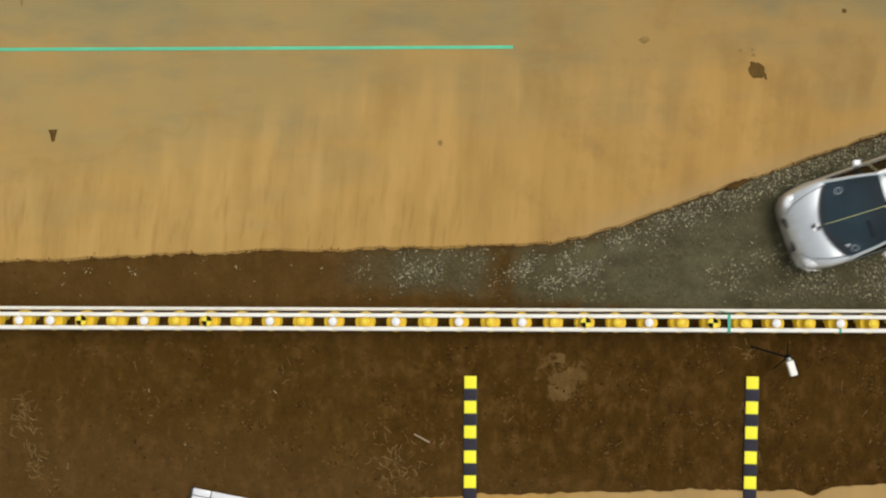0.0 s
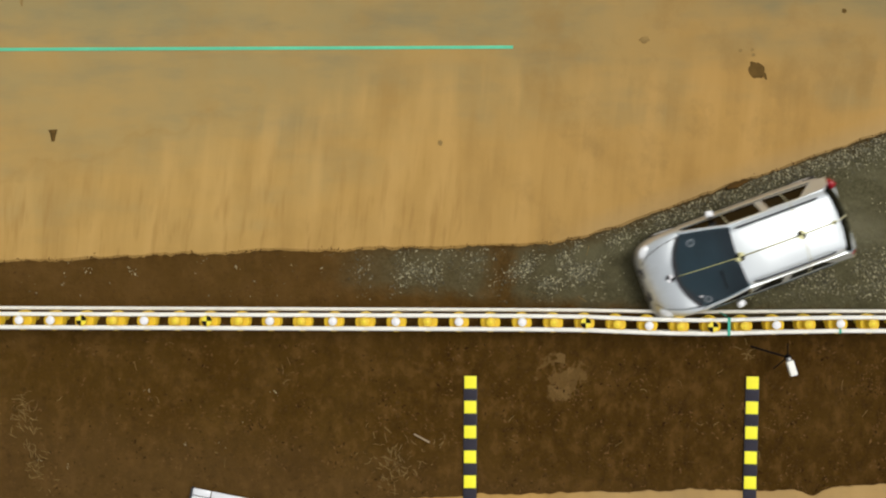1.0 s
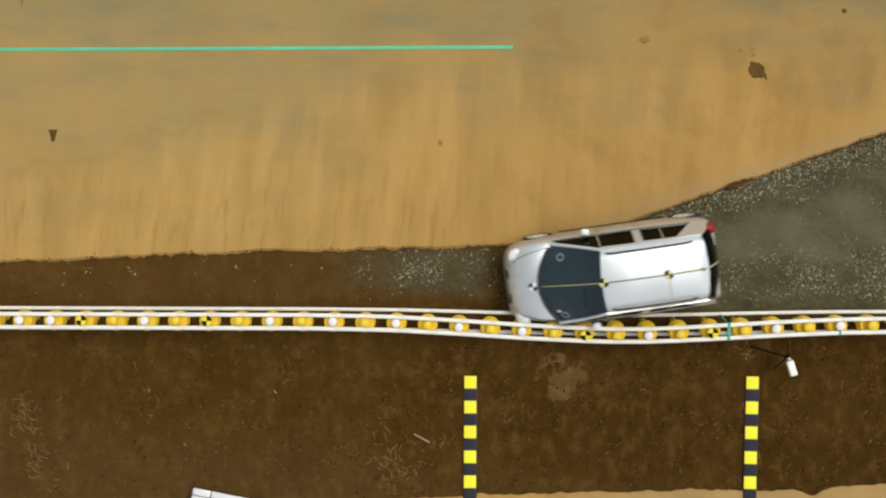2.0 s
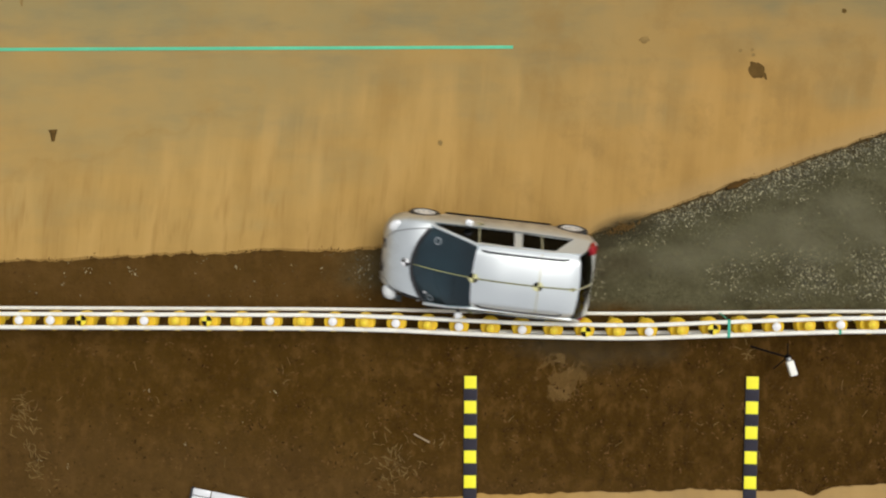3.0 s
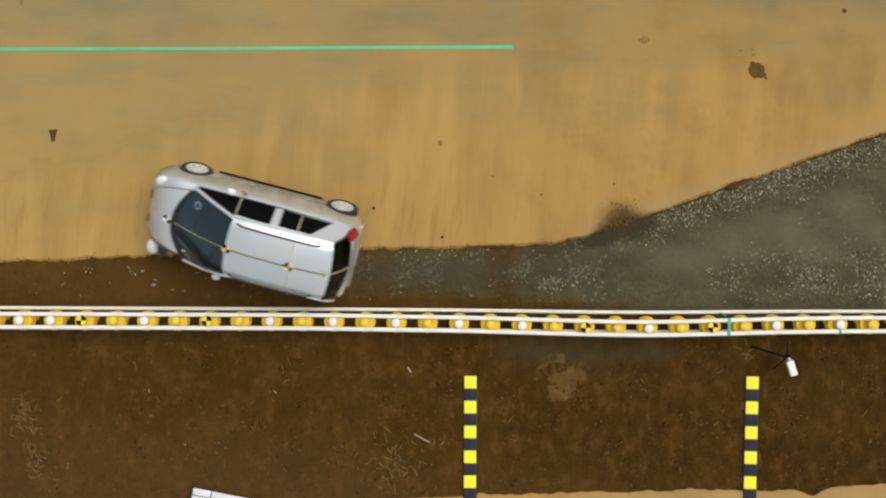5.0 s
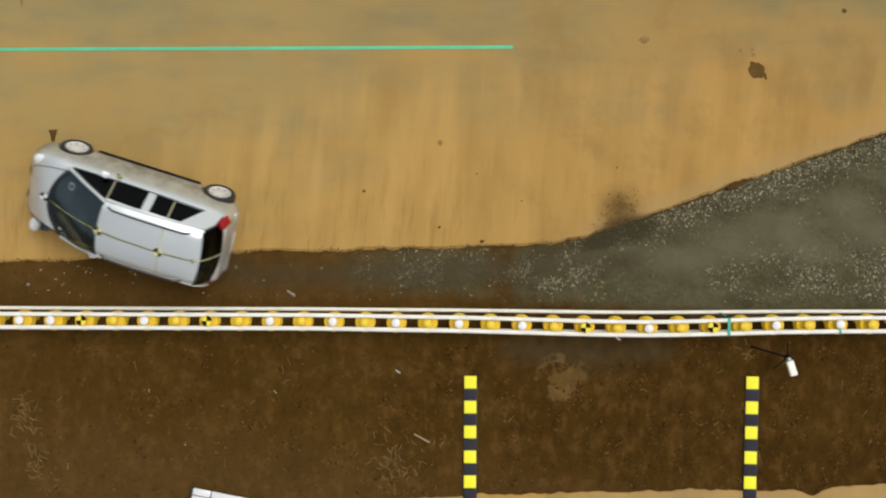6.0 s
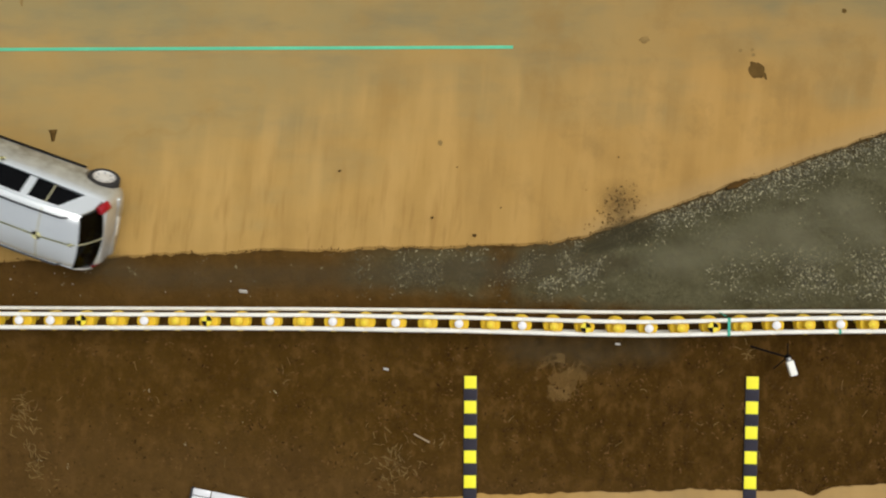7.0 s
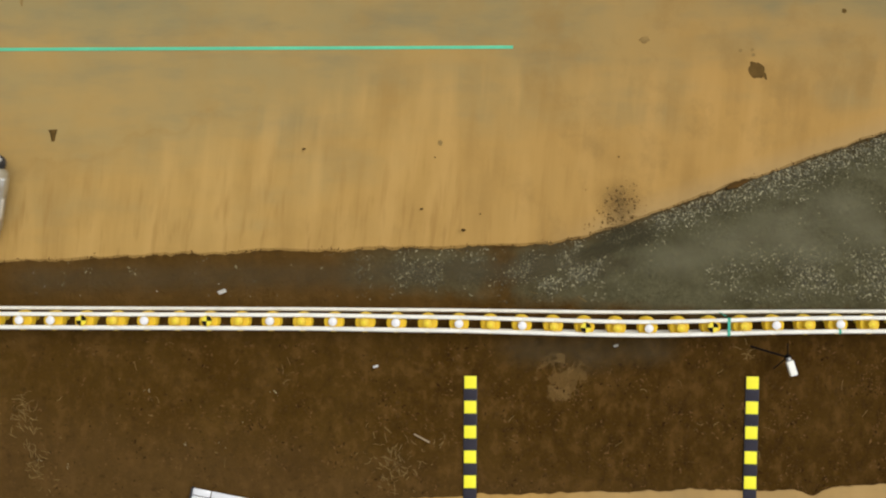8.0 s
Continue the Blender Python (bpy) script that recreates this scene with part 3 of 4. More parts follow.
def build_post():
    top = new("barrier_post")
    part("post", lathe([(0.062, -0.25), (0.062, 0.97)], 16), CAPYELLOW, top)
    for h, r in ((0.535, 0.192), (0.685, 0.192)):
        bm = lathe([(0.10, h), (r - 0.02, h + 0.003), (r - 0.003, h + 0.02), (r, h + 0.07), (r - 0.003, h + 0.12), (r - 0.02, h + 0.137), (0.10, h + 0.14)], 28, "z", (0, -0.016, 0))
        part("roller", bm, FOAM, top)
        part("roller_band", lathe([(r + 0.0005, h + 0.05), (r + 0.003, h + 0.053), (r + 0.003, h + 0.087), (r + 0.0005, h + 0.09)], 28, "z", (0, -0.016, 0)), CAPYELLOW, top, "paler reflective band")
    part("collar", lathe([(0.075, 0.86), (0.08, 0.865), (0.08, 0.895), (0.075, 0.90)], 20), CAPYELLOW, top)
    return top


def quadrants(r, z, flip=0, n=16):
    """A round target in four quarters, two dark and two yellow."""
    bm = bmesh.new()
    for q in range(4):
        c = bm.verts.new((0, 0, z))
        arc = [bm.verts.new((r * math.cos((q + k / 6) * math.pi / 2), r * math.sin((q + k / 6) * math.pi / 2), z)) for k in range(7)]
        low = [bm.verts.new((v.co.x, v.co.y, z - 0.006)) for v in arc]
        for k in range(6):
            bm.faces.new((c, arc[k], arc[k + 1])).material_index = (q + flip) % 2
            bm.faces.new((arc[k], low[k], low[k + 1], arc[k + 1])).material_index = (q + flip) % 2
    return bm


CAPS = "YWYWYWY" + "WWTYWYTYWYWYWYWYWYTYWYTYWYWY" + "WYWYWYW"
posts, rails = [], []


def build_barrier():
    plain = build_post()
    row = [plain] + [copy_thing(plain, Matrix()) for _ in range(COUNT - 1)]
    for i, ob in enumerate(row):
        x = FIRST + i * PITCH
        kind = CAPS[i]
        colour = {"W": "white", "Y": "yellow", "T": "black-and-yellow quartered"}[kind]
        tagged(ob, f"steel barrier post with yellow foam rollers and {colour} cap", "barrier post", "roller posts of the barrier")
        prof = [(0.080, 0.97), (0.086, 0.985), (0.080, 1.012), (0.05, 1.03), (0.012, 1.034)]
        cap = part("cap", lathe(prof if kind != "T" else [(0.10, 0.97), (0.105, 0.985), (0.10, 1.012)], 20), CAPWHITE if kind == "W" else CAPYELLOW, ob, colour + " post cap")
        if kind == "T":
            part("target_mark", quadrants(0.10, 1.02, 1), [YELLOW, MATT], cap)
        elif kind == "Y":
            part("cap_bolt", lathe([(0.03, 1.03), (0.03, 1.045), (0.02, 1.05)], 10), YELLOW, cap)
        ob.matrix_world = pose(x, REST(x), 0)
        posts.append((ob, x))
    for name, off, h, r in (("guard_rail", 0.118, 0.93, 0.041), ("guard_rail", -0.140, 0.93, 0.043), ("guard_rail", 0.205, 0.34, 0.036), ("guard_rail", -0.185, 0.34, 0.036)):
        rail = new(name)
        tagged(rail, f"white painted tubular {'upper' if h > 0.5 else 'lower'} rail of the roller barrier", "guard rail", "rails of the barrier")
        bm = lathe([(r * 0.92, -PITCH / 2 - 0.004), (r, -PITCH / 2 + 0.002), (r, PITCH / 2 - 0.002), (r * 0.92, PITCH / 2 + 0.004)], 16, "x")
        me = sharp(mesh_of("rail_section", bm, WHITE), 50)
        for i in range(COUNT - 1):
            s = new("rail_section", me)
            s.parent = rail
            rails.append((s, FIRST + (i + 0.5) * PITCH, off, h))
            s.matrix_basis = section_pose(FIRST + (i + 0.5) * PITCH, off, h, 0.0)
    # teal straps wound round the upper rails
    for x, w in ((5.08, 0.055), (7.21, 0.04)):
        ob = new("strap")
        tagged(ob, "teal webbing strap wound round the white upper rails", "strap")
        offs = (0.118, -0.140) if x < 6 else (-0.140,)
        for off in offs:
            part("strap_loop", lathe([(0.051, -w / 2), (0.054, -w / 2 + 0.004), (0.054, w / 2 - 0.004), (0.051, w / 2)], 16, "x", (0, off, 0.93)), TEAL, ob)
        if x < 6:
            part("strap_span", box(w, 0.27, 0.006, 0.002, (0, 0, 0.975)), TEAL, ob)
            part("strap_tail", box(0.03, 0.012, 0.62, 0.003, (-0.06, 0.20, 0.64)), TEAL, ob)
        posts.append((ob, x))
        ob.matrix_world = pose(x, REST(x), 0)


def rail_point(x, off, h, t):
    a = push(x, t)
    return Vector((x, REST(x) + off * math.cos(a) - h * math.sin(a), h * math.cos(a) + off * math.sin(a)))


def section_pose(x, off, h, t):
    p, q = rail_point(x - PITCH / 2, off, h, t), rail_point(x + PITCH / 2, off, h, t)
    d = q - p
    return pose(*((p + q) / 2), 0, -math.degrees(math.atan2(d.z, d.x)), math.degrees(math.atan2(d.y, d.x)))


# ---- yellow and dark scale boards ----
def build_boards():
    for x, lean in ((0.10, 0.3), (5.72, 1.4)):
        ob = new("scale_board")
        tagged(ob, "long scale board of yellow and dark squares on brown earth", "scale board", "scale boards")
        part("backing", box(0.27, 2.5, 0.03, 0.004, (0, 0, 0.015)), BLACK, ob)
        for i in range(10):
            y = 1.125 - 0.25 * i + 0.0
            deep = 0.252 if i % 2 == 0 else 0.195
            part("yellow_square" if i % 2 == 0 else "dark_square", box(0.245, deep, 0.012, 0.002, (0, y, 0.037)), BOARD if i % 2 == 0 else SLATE, ob)
        ob.matrix_world = pose(x, -3.88, 0.0, 0, 0, -lean)


# ---- tripod camera by the barrier, white slatted frame ----
def build_tripod():
    ob = new("tripod_camera")
    tagged(ob, "small white camera on a black tripod by the barrier", "tripod")
    hub = (6.29, -2.19, 0.62)
    for fx, fy, r in ((5.72, -2.03, 0.019), (6.46, -1.98, 0.013), (6.18, -2.47, 0.013)):
        part("leg", tube([(fx, fy, 0.0), hub], r, 8), MATT, ob)
    part("head", lathe([(0.05, 0.58), (0.06, 0.60), (0.06, 0.68), (0.04, 0.70)], 14, "z", (6.29, -2.19, 0)), MATT, ob)
    bm = box(0.14, 0.30, 0.13, 0.02, (0, 0, 0))
    body = part("camera_body", bm, WHITE, ob, "white camera housing")
    body.matrix_basis = pose(6.335, -2.39, 0.76, 0, 0, 18)
    part("lens_hood", lathe([(0.035, 0.15), (0.05, 0.16), (0.05, 0.21), (0.03, 0.215)], 14, "y"), STEEL, body)


def build_frame():
    ob = new("slatted_frame")
    tagged(ob, "white slatted metal frame lying beside the sand", "metal frame")
    for j in range(4):
        for i, (a, b) in enumerate(((0.0, 0.36), (0.38, 1.6))):
            part("slat", box(b - a, 0.135, 0.03, 0.006, ((a + b) / 2, -0.07 - 0.155 * j, 0.10)), ALU, ob)
    for x in (0.05, 0.9, 1.55):
        part("crossbar", box(0.05, 0.6, 0.05, 0.008, (x, -0.31, 0.06)), BLACK, ob)
    part("end_cap", box(0.04, 0.62, 0.13, 0.01, (-0.025, -0.31, 0.065)), BLACK, ob)
    for x in (0.05, 1.55):
        for y in (-0.05, -0.57):
            part("foot", box(0.06, 0.06, 0.05, 0.01, (x, y, 0.015)), BLACK, ob)
    ob.matrix_world = pose(-5.46, -4.88, 0.0, 0, 0, -11)


# ---- the car: x forward, y to its left, z up, wheels on z = 0 ----
def body_section(x, w, zb, zt, c):
    half = [(w - 0.14, zb), (w - 0.04, zb + 0.05), (w - 0.005, zb + 0.18), (w, zb + (zt - zb) * 0.45), (w - 0.006, zb + (zt - zb) * 0.7), (w - 0.03, zt - 0.07),
            (w - 0.075, zt - 0.012), (w * 0.78, zt + c * 0.45), (w * 0.45, zt + c * 0.85)]
    return [(x, 0, zb)] + [(x, y, z) for y, z in half] + [(x, 0, zt + c)] + [(x, -y, z) for y, z in reversed(half)]


def build_body(car):
    st = [(2.180, 0.42, 0.34, 0.52, 0.02), (2.162, 0.55, 0.27, 0.60, 0.03), (2.105, 0.665, 0.23, 0.68, 0.05), (2.02, 0.745, 0.20, 0.75, 0.07), (1.905, 0.795, 0.19, 0.82, 0.09),
          (1.75, 0.83, 0.19, 0.89, 0.10), (1.58, 0.85, 0.19, 0.945, 0.11), (1.42, 0.858, 0.19, 0.98, 0.08), (1.25, 0.862, 0.19, 1.00, 0.03), (1.0, 0.866, 0.19, 1.02, 0.0),
          (0.5, 0.87, 0.19, 1.03, 0.0), (0.0, 0.872, 0.19, 1.045, 0.0), (-0.5, 0.872, 0.19, 1.06, 0.0), (-1.0, 0.868, 0.19, 1.08, 0.0), (-1.35, 0.855, 0.20, 1.10, 0.0),
          (-1.6, 0.825, 0.22, 1.09, 0.0), (-1.76, 0.775, 0.25, 1.07, 0.0), (-1.84, 0.72, 0.29, 1.00, 0.0), (-1.875, 0.66, 0.33, 0.72, 0.01), (-1.895, 0.55, 0.37, 0.64, 0.01)]
    bm = bmesh.new()
    rings = [[bm.verts.new(p) for p in body_section(*s)] for s in st]
    n = len(rings[0])
    for a, b in zip(rings, rings[1:]):
        for i in range(n):
            f = bm.faces.new((a[i], a[(i + 1) % n], b[(i + 1) % n], b[i]))
            mid = f.calc_center_median()
            # the deck under the glass is dark trim, the floor dark plastic
            if mid.z > 0.98 and -1.72 < mid.x < 1.2 and abs(mid.y) < 0.76:
                f.material_index = 1
            elif mid.z < 0.24:
                f.material_index = 1
    bm.faces.new(rings[0])
    bm.faces.new(rings[-1])
    ob = new("body", mesh_of("body", bm, [PAINT, TRIM]))
    # wheel arches are cut through the sides; the struck front wing is a piece of its own

    cutters = []
    for x in (1.44, -1.425):
        for s in (1, -1):
            cutters.append(new("arch", mesh_of("arch", lathe([(0.345, -0.16), (0.345, 0.30)], 32, "y", (x, s * 0.80, 0.31)), BLACK)))
    bm = plate([(2.5, 0.50, 0), (1.80, 0.60, 0), (1.20, 0.705, 0), (1.02, 0.80, 0), (1.00, 1.1, 0), (2.5, 1.1, 0)], (0, 0, 1.4))
    for f in bm.faces:
        f.material_index = 1
    wedge = new("arch", mesh_of("arch", bm, [PAINT, TRIM]))
    wing = new("front_wing", ob.data.copy())
    for target, last in ((ob, "DIFFERENCE"), (wing, "INTERSECT")):
        for cut in cutters + [wedge]:
            md = target.modifiers.new("carve", "BOOLEAN")
            md.operation, md.object, md.solver = last if cut == wedge else "DIFFERENCE", cut, "MANIFOLD" if cut == wedge else "EXACT"
    bpy.context.view_layer.update()
    deps = bpy.context.evaluated_depsgraph_get()
    carved = [bpy.data.meshes.new_from_object(target.evaluated_get(deps)) for target in (ob, wing)]
    for target, me in zip((ob, wing), carved):
        target.modifiers.clear()
        target.data = me
    for cut in cutters + [wedge]:
        bpy.data.objects.remove(cut)
    sharp(ob.data, 32)
    sharp(wing.data, 32)
    wing.parent = car
    tagged(wing, "silver front wing, crushed inwards by the barrier")
    crushed.append(wing)
    ob.parent = car
    tagged(ob, "silver body shell with cut wheel arches")
    return ob


def windscreen(u, v):
    s = 2 * u - 1
    a = Vector((1.575 - 0.33 * s * s, 0.765 * s, 1.075 - 0.045 * s * s))
    b = Vector((0.43 - 0.04 * s * s, 0.59 * s, 1.575 - 0.06 * s * s))
    p = a.lerp(b, v)
    p.z += 0.05 * math.sin(math.pi * v)
    return p


def rear_glass(u, v):
    s = 2 * u - 1
    a = Vector((-1.55 + 0.05 * s * s, 0.60 * s, 1.555 - 0.04 * s * s))
    b = Vector((-1.84 + 0.10 * s * s, 0.66 * s, 1.06))
    p = a.lerp(b, v)
    p.x -= 0.03 * math.sin(math.pi * v)
    return p


def roof_z(x, y):
    crown = np.interp(x, [-1.6, -1.4, -0.8, 0.0, 0.3, 0.5], [0.04, 0.09, 0.115, 0.095, 0.07, 0.055])
    edge = np.interp(x, [-1.6, -1.4, -0.8, 0.0, 0.3, 0.5], [1.50, 1.535, 1.56, 1.555, 1.535, 1.505])
    return float(edge + crown * (1 - (y / 0.66) ** 2))


def roof(u, v):
    s = 2 * u - 1
    x0, x1 = 0.445 - 0.05 * s * s, -1.565 + 0.06 * s * s
    x = x0 + (x1 - x0) * v
    y = s * float(np.interp(x, [-1.6, -1.2, -0.5, 0.2, 0.5], [0.615, 0.645, 0.658, 0.64, 0.605]))
    z = roof_z(x, y) - 0.095 * (max(0, abs(s) - 0.78) / 0.22) ** 1.6
    return Vector((x, y, z))


def side_y(z):
    return 0.822 - 0.40 * (z - 1.03)


def side_plate(points, s, thick, out=0.0):
    pts = [Vector((x, s * (side_y(z) + out), z)) for x, z in points]
    return plate(pts, (0, -s * thick, -0.2 * thick))


def strip(fn, n, width_dir, width, lift, thick=0.003):
    """A tape along fn(0..1), lifted off its surface."""
    bm = bmesh.new()
    w, prev = Vector(width_dir) * width / 2, None
    for i in range(n + 1):
        p = Vector(fn(i / n)) + Vector(lift)
        row = [bm.verts.new(p - w), bm.verts.new(p + w), bm.verts.new(p + w - Vector(lift).normalized() * thick), bm.verts.new(p - w - Vector(lift).normalized() * thick)]
        if prev:
            for k in range(4):
                f = bm.faces.new((prev[k], prev[(k + 1) % 4], row[(k + 1) % 4], row[k]))
                f.material_index = i % 2
        prev = row
    return bm


def build_wheel(car, x, s):
    w = new("wheel")
    w.parent = car
    tyre = ring_of([(0.235, -0.09), (0.275, -0.092), (0.303, -0.078), (0.315, -0.05), (0.316, 0.05), (0.303, 0.078), (0.275, 0.092), (0.235, 0.09), (0.212, 0.088), (0.212, -0.088)])
    part("tyre", tyre, RUBBER, w)
    part("rim", lathe([(0.226, -s * 0.06), (0.226, s * 0.076), (0.214, s * 0.086), (0.196, s * 0.074), (0.10, s * 0.062), (0.06, s * 0.08), (0.02, s * 0.083)], 30, "y"), RIM, w, "pale alloy rim")
    for k in range(7):
        a = 2 * math.pi * k / 7
        part("spoke_gap", box(0.045, 0.008, 0.045, 0.012, (0.150 * math.cos(a), s * 0.068, 0.150 * math.sin(a))), STEEL, w)
    w.matrix_basis = pose(x, s * 0.756, 0.312)
    return w


def lamp(bmshape, name, material, car, m, label):
    ob = part(name, bmshape, material, car, label)
    ob.matrix_basis = m
    return ob


wheels, loose, torn, torn_liner, crushed = [], [], [], [], []


def build_car():
    car = new("car")
    tagged(car, "silver compact estate car with yellow test targets, striking the barrier", "car")
    build_body(car)
    part("windscreen", sheet(windscreen, 18, 10, 0.006, 1), GLASS, car, "dark blue-tinted windscreen")
    part("rear_window", sheet(rear_glass, 14, 8, 0.006, -1), DARKGLASS, car, "dark tinted rear window")
    part("roof", sheet(roof, 22, 26, 0.03, 1), PAINT, car)

    # dark surround of the windscreen and its wipers
    def base_line(u):
        return windscreen(0.04 + 0.92 * u, 0.0) + Vector((0.005, 0, 0.012))
    part("cowl", tube([base_line(i / 14) for i in range(15)], 0.036, 8), BLACK, car)
    for u0, u1 in ((0.30, 0.62), (0.62, 0.92)):
        a, b = windscreen(u0, 0.03) + Vector((0.02, 0, 0.02)), windscreen(u1, 0.12) + Vector((0.02, 0, 0.025))
        part("wiper", tube([a, (a + b) / 2 + Vector((0.01, 0, 0.008)), b], 0.008, 6), BLACK, car)

    for s in (1, -1):
        part("a_pillar", tube([Vector((1.27, s * 0.772, 1.02)), Vector((0.86, s * 0.705, 1.27)), Vector((0.40, s * 0.612, 1.490))], 0.034, 10), PAINT, car)
        part("quarter_panel", side_plate([(-1.38, 1.06), (-1.72, 1.04), (-1.66, 1.28), (-1.52, 1.455), (-1.02, 1.49), (-1.05, 1.45)], s, 0.04), PAINT, car)
        part("cant_rail", side_plate([(0.42, 1.49), (0.36, 1.44), (-0.28, 1.47), (-1.05, 1.45), (-1.02, 1.50), (-0.3, 1.515)], s, 0.04), PAINT, car)
        part("b_pillar", side_plate([(-0.28, 1.02), (-0.43, 1.03), (-0.43, 1.48), (-0.28, 1.48)], s, 0.03, -0.004), PAINT, car)
        part("front_side_window", side_plate([(1.20, 1.02), (0.36, 1.45), (-0.29, 1.48), (-0.29, 1.02)], s, 0.006, -0.012), DARKGLASS, car)
        part("rear_side_window", side_plate([(-0.42, 1.02), (-0.42, 1.48), (-1.07, 1.46), (-1.40, 1.06)], s, 0.006, -0.012), DARKGLASS, car)
        part("belt_moulding", tube([(1.22, s * 0.825, 1.02), (0.3, s * 0.832, 1.03), (-0.5, s * 0.832, 1.055), (-1.38, s * 0.815, 1.085)], 0.010, 6), TRIM, car, "dark grey belt moulding")
        for x, z0, z1 in ((0.38, 1.03, 1.46), (-0.80, 1.05, 1.48)):
            part("window_tape", plate([(x - 0.009, s * (side_y(z0) + 0.006), z0), (x + 0.009, s * (side_y(z0) + 0.006), z0), (x + 0.009, s * (side_y(z1) + 0.006), z1), (x - 0.009, s * (side_y(z1) + 0.006), z1)], (0, s * 0.003, 0)), PALETAPE, car, "pale measuring tape")
        mark = part("target_mark", quadrants(0.06, 0.0), [TARGET, MATT], car)
        mark.matrix_basis = pose(0.365, s * 0.885, 0.93, -90 * s, 0, 0)
        # mirrors
        bm = box(0.15, 0.13, 0.10, 0.04, (0, 0, 0), 3)
        mir = lamp(bm, "door_mirror", LENS, car, pose(0.59, s * 0.915, 1.08, 0, 0, s * 12), "white door mirror")
        part("mirror_arm", tube([(0, -s * 0.02, -0.04), (0, -s * 0.12, -0.04)], 0.025, 8), BLACK, mir)
        # lamps
        bm = bmesh.new()
        bmesh.ops.create_icosphere(bm, subdivisions=3, radius=1)
        unit = lamp(bm, "headlamp", LENS if s < 0 else BROKEN, car, pose(1.955, s * 0.62, 0.765, s * 8, 14, -s * 38) @ Matrix.Diagonal((0.155, 0.115, 0.08, 1)), "clear headlamp" if s < 0 else "scuffed headlamp, knocked loose")
        if s > 0:
            loose.append(unit)
        size, at = ((0.12, 0.15, 0.22), (-1.735, 0.725, 0.93)) if s > 0 else ((0.13, 0.17, 0.29), (-1.770, -0.665, 1.045))
        lamp(box(*size, 0.04, (0, 0, 0), 3), "tail_lamp", RED, car, pose(*at, 0, 16, -s * 38), "red tail lamp")
        # matt black sill strip, sized to stand in for the shaded underside
        part("sill_underside", box(2.05, 0.03, 0.06, 0.012, (0.01, s * 0.846, 0.218)), MATT, car)
        # roof bars
        pts = [(0.30, s * 0.535, roof_z(0.30, 0.535) - 0.02)] + [(x, s * 0.54, roof_z(x, 0.54) + 0.06) for x in (0.2, -0.2, -0.6, -1.0, -1.2)] + [(-1.30, s * 0.535, roof_z(-1.3, 0.535) - 0.02)]
        part("roof_rail", tube(pts, 0.019, 8), RAIL, car, "grey roof rail")
        for x in (1.44, -1.425):
            wheels.append((build_wheel(car, x, s), x, s))

    # nose and tail
    part("grille", box(0.05, 0.74, 0.08, 0.02, (2.153, 0, 0.565)), BLACK, car)
    for s in (1, -1):
        opening = part("grille_opening", box(0.075, 0.24, 0.03, 0.012), BLACK, car, "dark opening in the nose")
        opening.matrix_basis = pose(2.128, s * 0.21, 0.672, 0, 52, -s * 8)
    part("air_intake", box(0.05, 0.70, 0.08, 0.02, (2.145, 0, 0.38)), BLACK, car)
    part("front_plate", box(0.02, 0.44, 0.10, 0.005, (2.171, 0, 0.46)), WHITE, car)
    part("rear_bumper", box(0.10, 1.36, 0.20, 0.045, (-1.865, 0, 0.54), 3), PAINT, car)
    part("rear_plate", box(0.02, 0.44, 0.10, 0.005, (-1.912, 0, 0.54)), WHITE, car)
    # bonnet seams
    for s in (1, -1):
        part("bonnet_seam", tube([(1.30, s * 0.72, 1.045), (1.65, s * 0.66, 1.0), (1.95, s * 0.55, 0.905), (2.10, s * 0.40, 0.805)], 0.006, 6), BLACK, car)

    # tape along the middle, targets
    part("windscreen_tape", strip(lambda v: windscreen(0.5, v), 10, (0, 1, 0), 0.014, (0.006, 0, 0.01)), [TAPE, TAPE], car, "yellow measuring tape")
    part("roof_tape", strip(lambda v: roof(0.5, 0.02 + 0.96 * v), 64, (0, 1, 0), 0.026, (0, 0, 0.014)), [TAPE, MATT], car, "black and yellow dashed tape")
    part("rear_tape", strip(lambda v: rear_glass(0.5, v), 8, (0, 1, 0), 0.026, (-0.008, 0, 0.003)), [PALETAPE, PALETAPE], car, "yellow measuring tape")
    part("cross_tape", strip(lambda v: Vector((-0.80, -0.60 + 1.2 * v, roof_z(-0.80, -0.60 + 1.2 * v))), 16, (1, 0, 0), 0.015, (0, 0, 0.012)), [PALETAPE, PALETAPE], car, "yellow measuring tape")
    for x, z, tip, r in ((1.70, 1.040, 12, 0.085), (0.41, 1.600, 14, 0.09), (-0.79, 1.684, 0, 0.09), (-1.44, 1.632, -8, 0.04)):
        mark = part("target_mark", quadrants(r, 0.0), [CAPWHITE if x > 1 else TARGET, MATT], car, "quartered black and pale target")
        mark.matrix_basis = pose(x, 0, z, 0, tip, 0)
    # round stickers low in the corners of the windscreen
    for u, v in ((0.13, 0.27), (0.91, 0.20)):
        p, q, r = windscreen(u, v), windscreen(u + 0.02, v), windscreen(u, v + 0.02)
        nrm = (q - p).cross(r - p).normalized()
        nrm = nrm if nrm.z > 0 else -nrm
        bm = bmesh.new()
        for k in range(20):
            a = 2 * math.pi * k / 20
            bm.verts.new((0.074 * math.cos(a), 0.074 * math.sin(a), 0))
            bm.verts.new((0.052 * math.cos(a), 0.052 * math.sin(a), 0.002))
        bm.verts.ensure_lookup_table()
        for k in range(20):
            i, j = 2 * k, 2 * ((k + 1) % 20)
            bm.faces.new((bm.verts[i], bm.verts[j], bm.verts[j + 1], bm.verts[i + 1]))
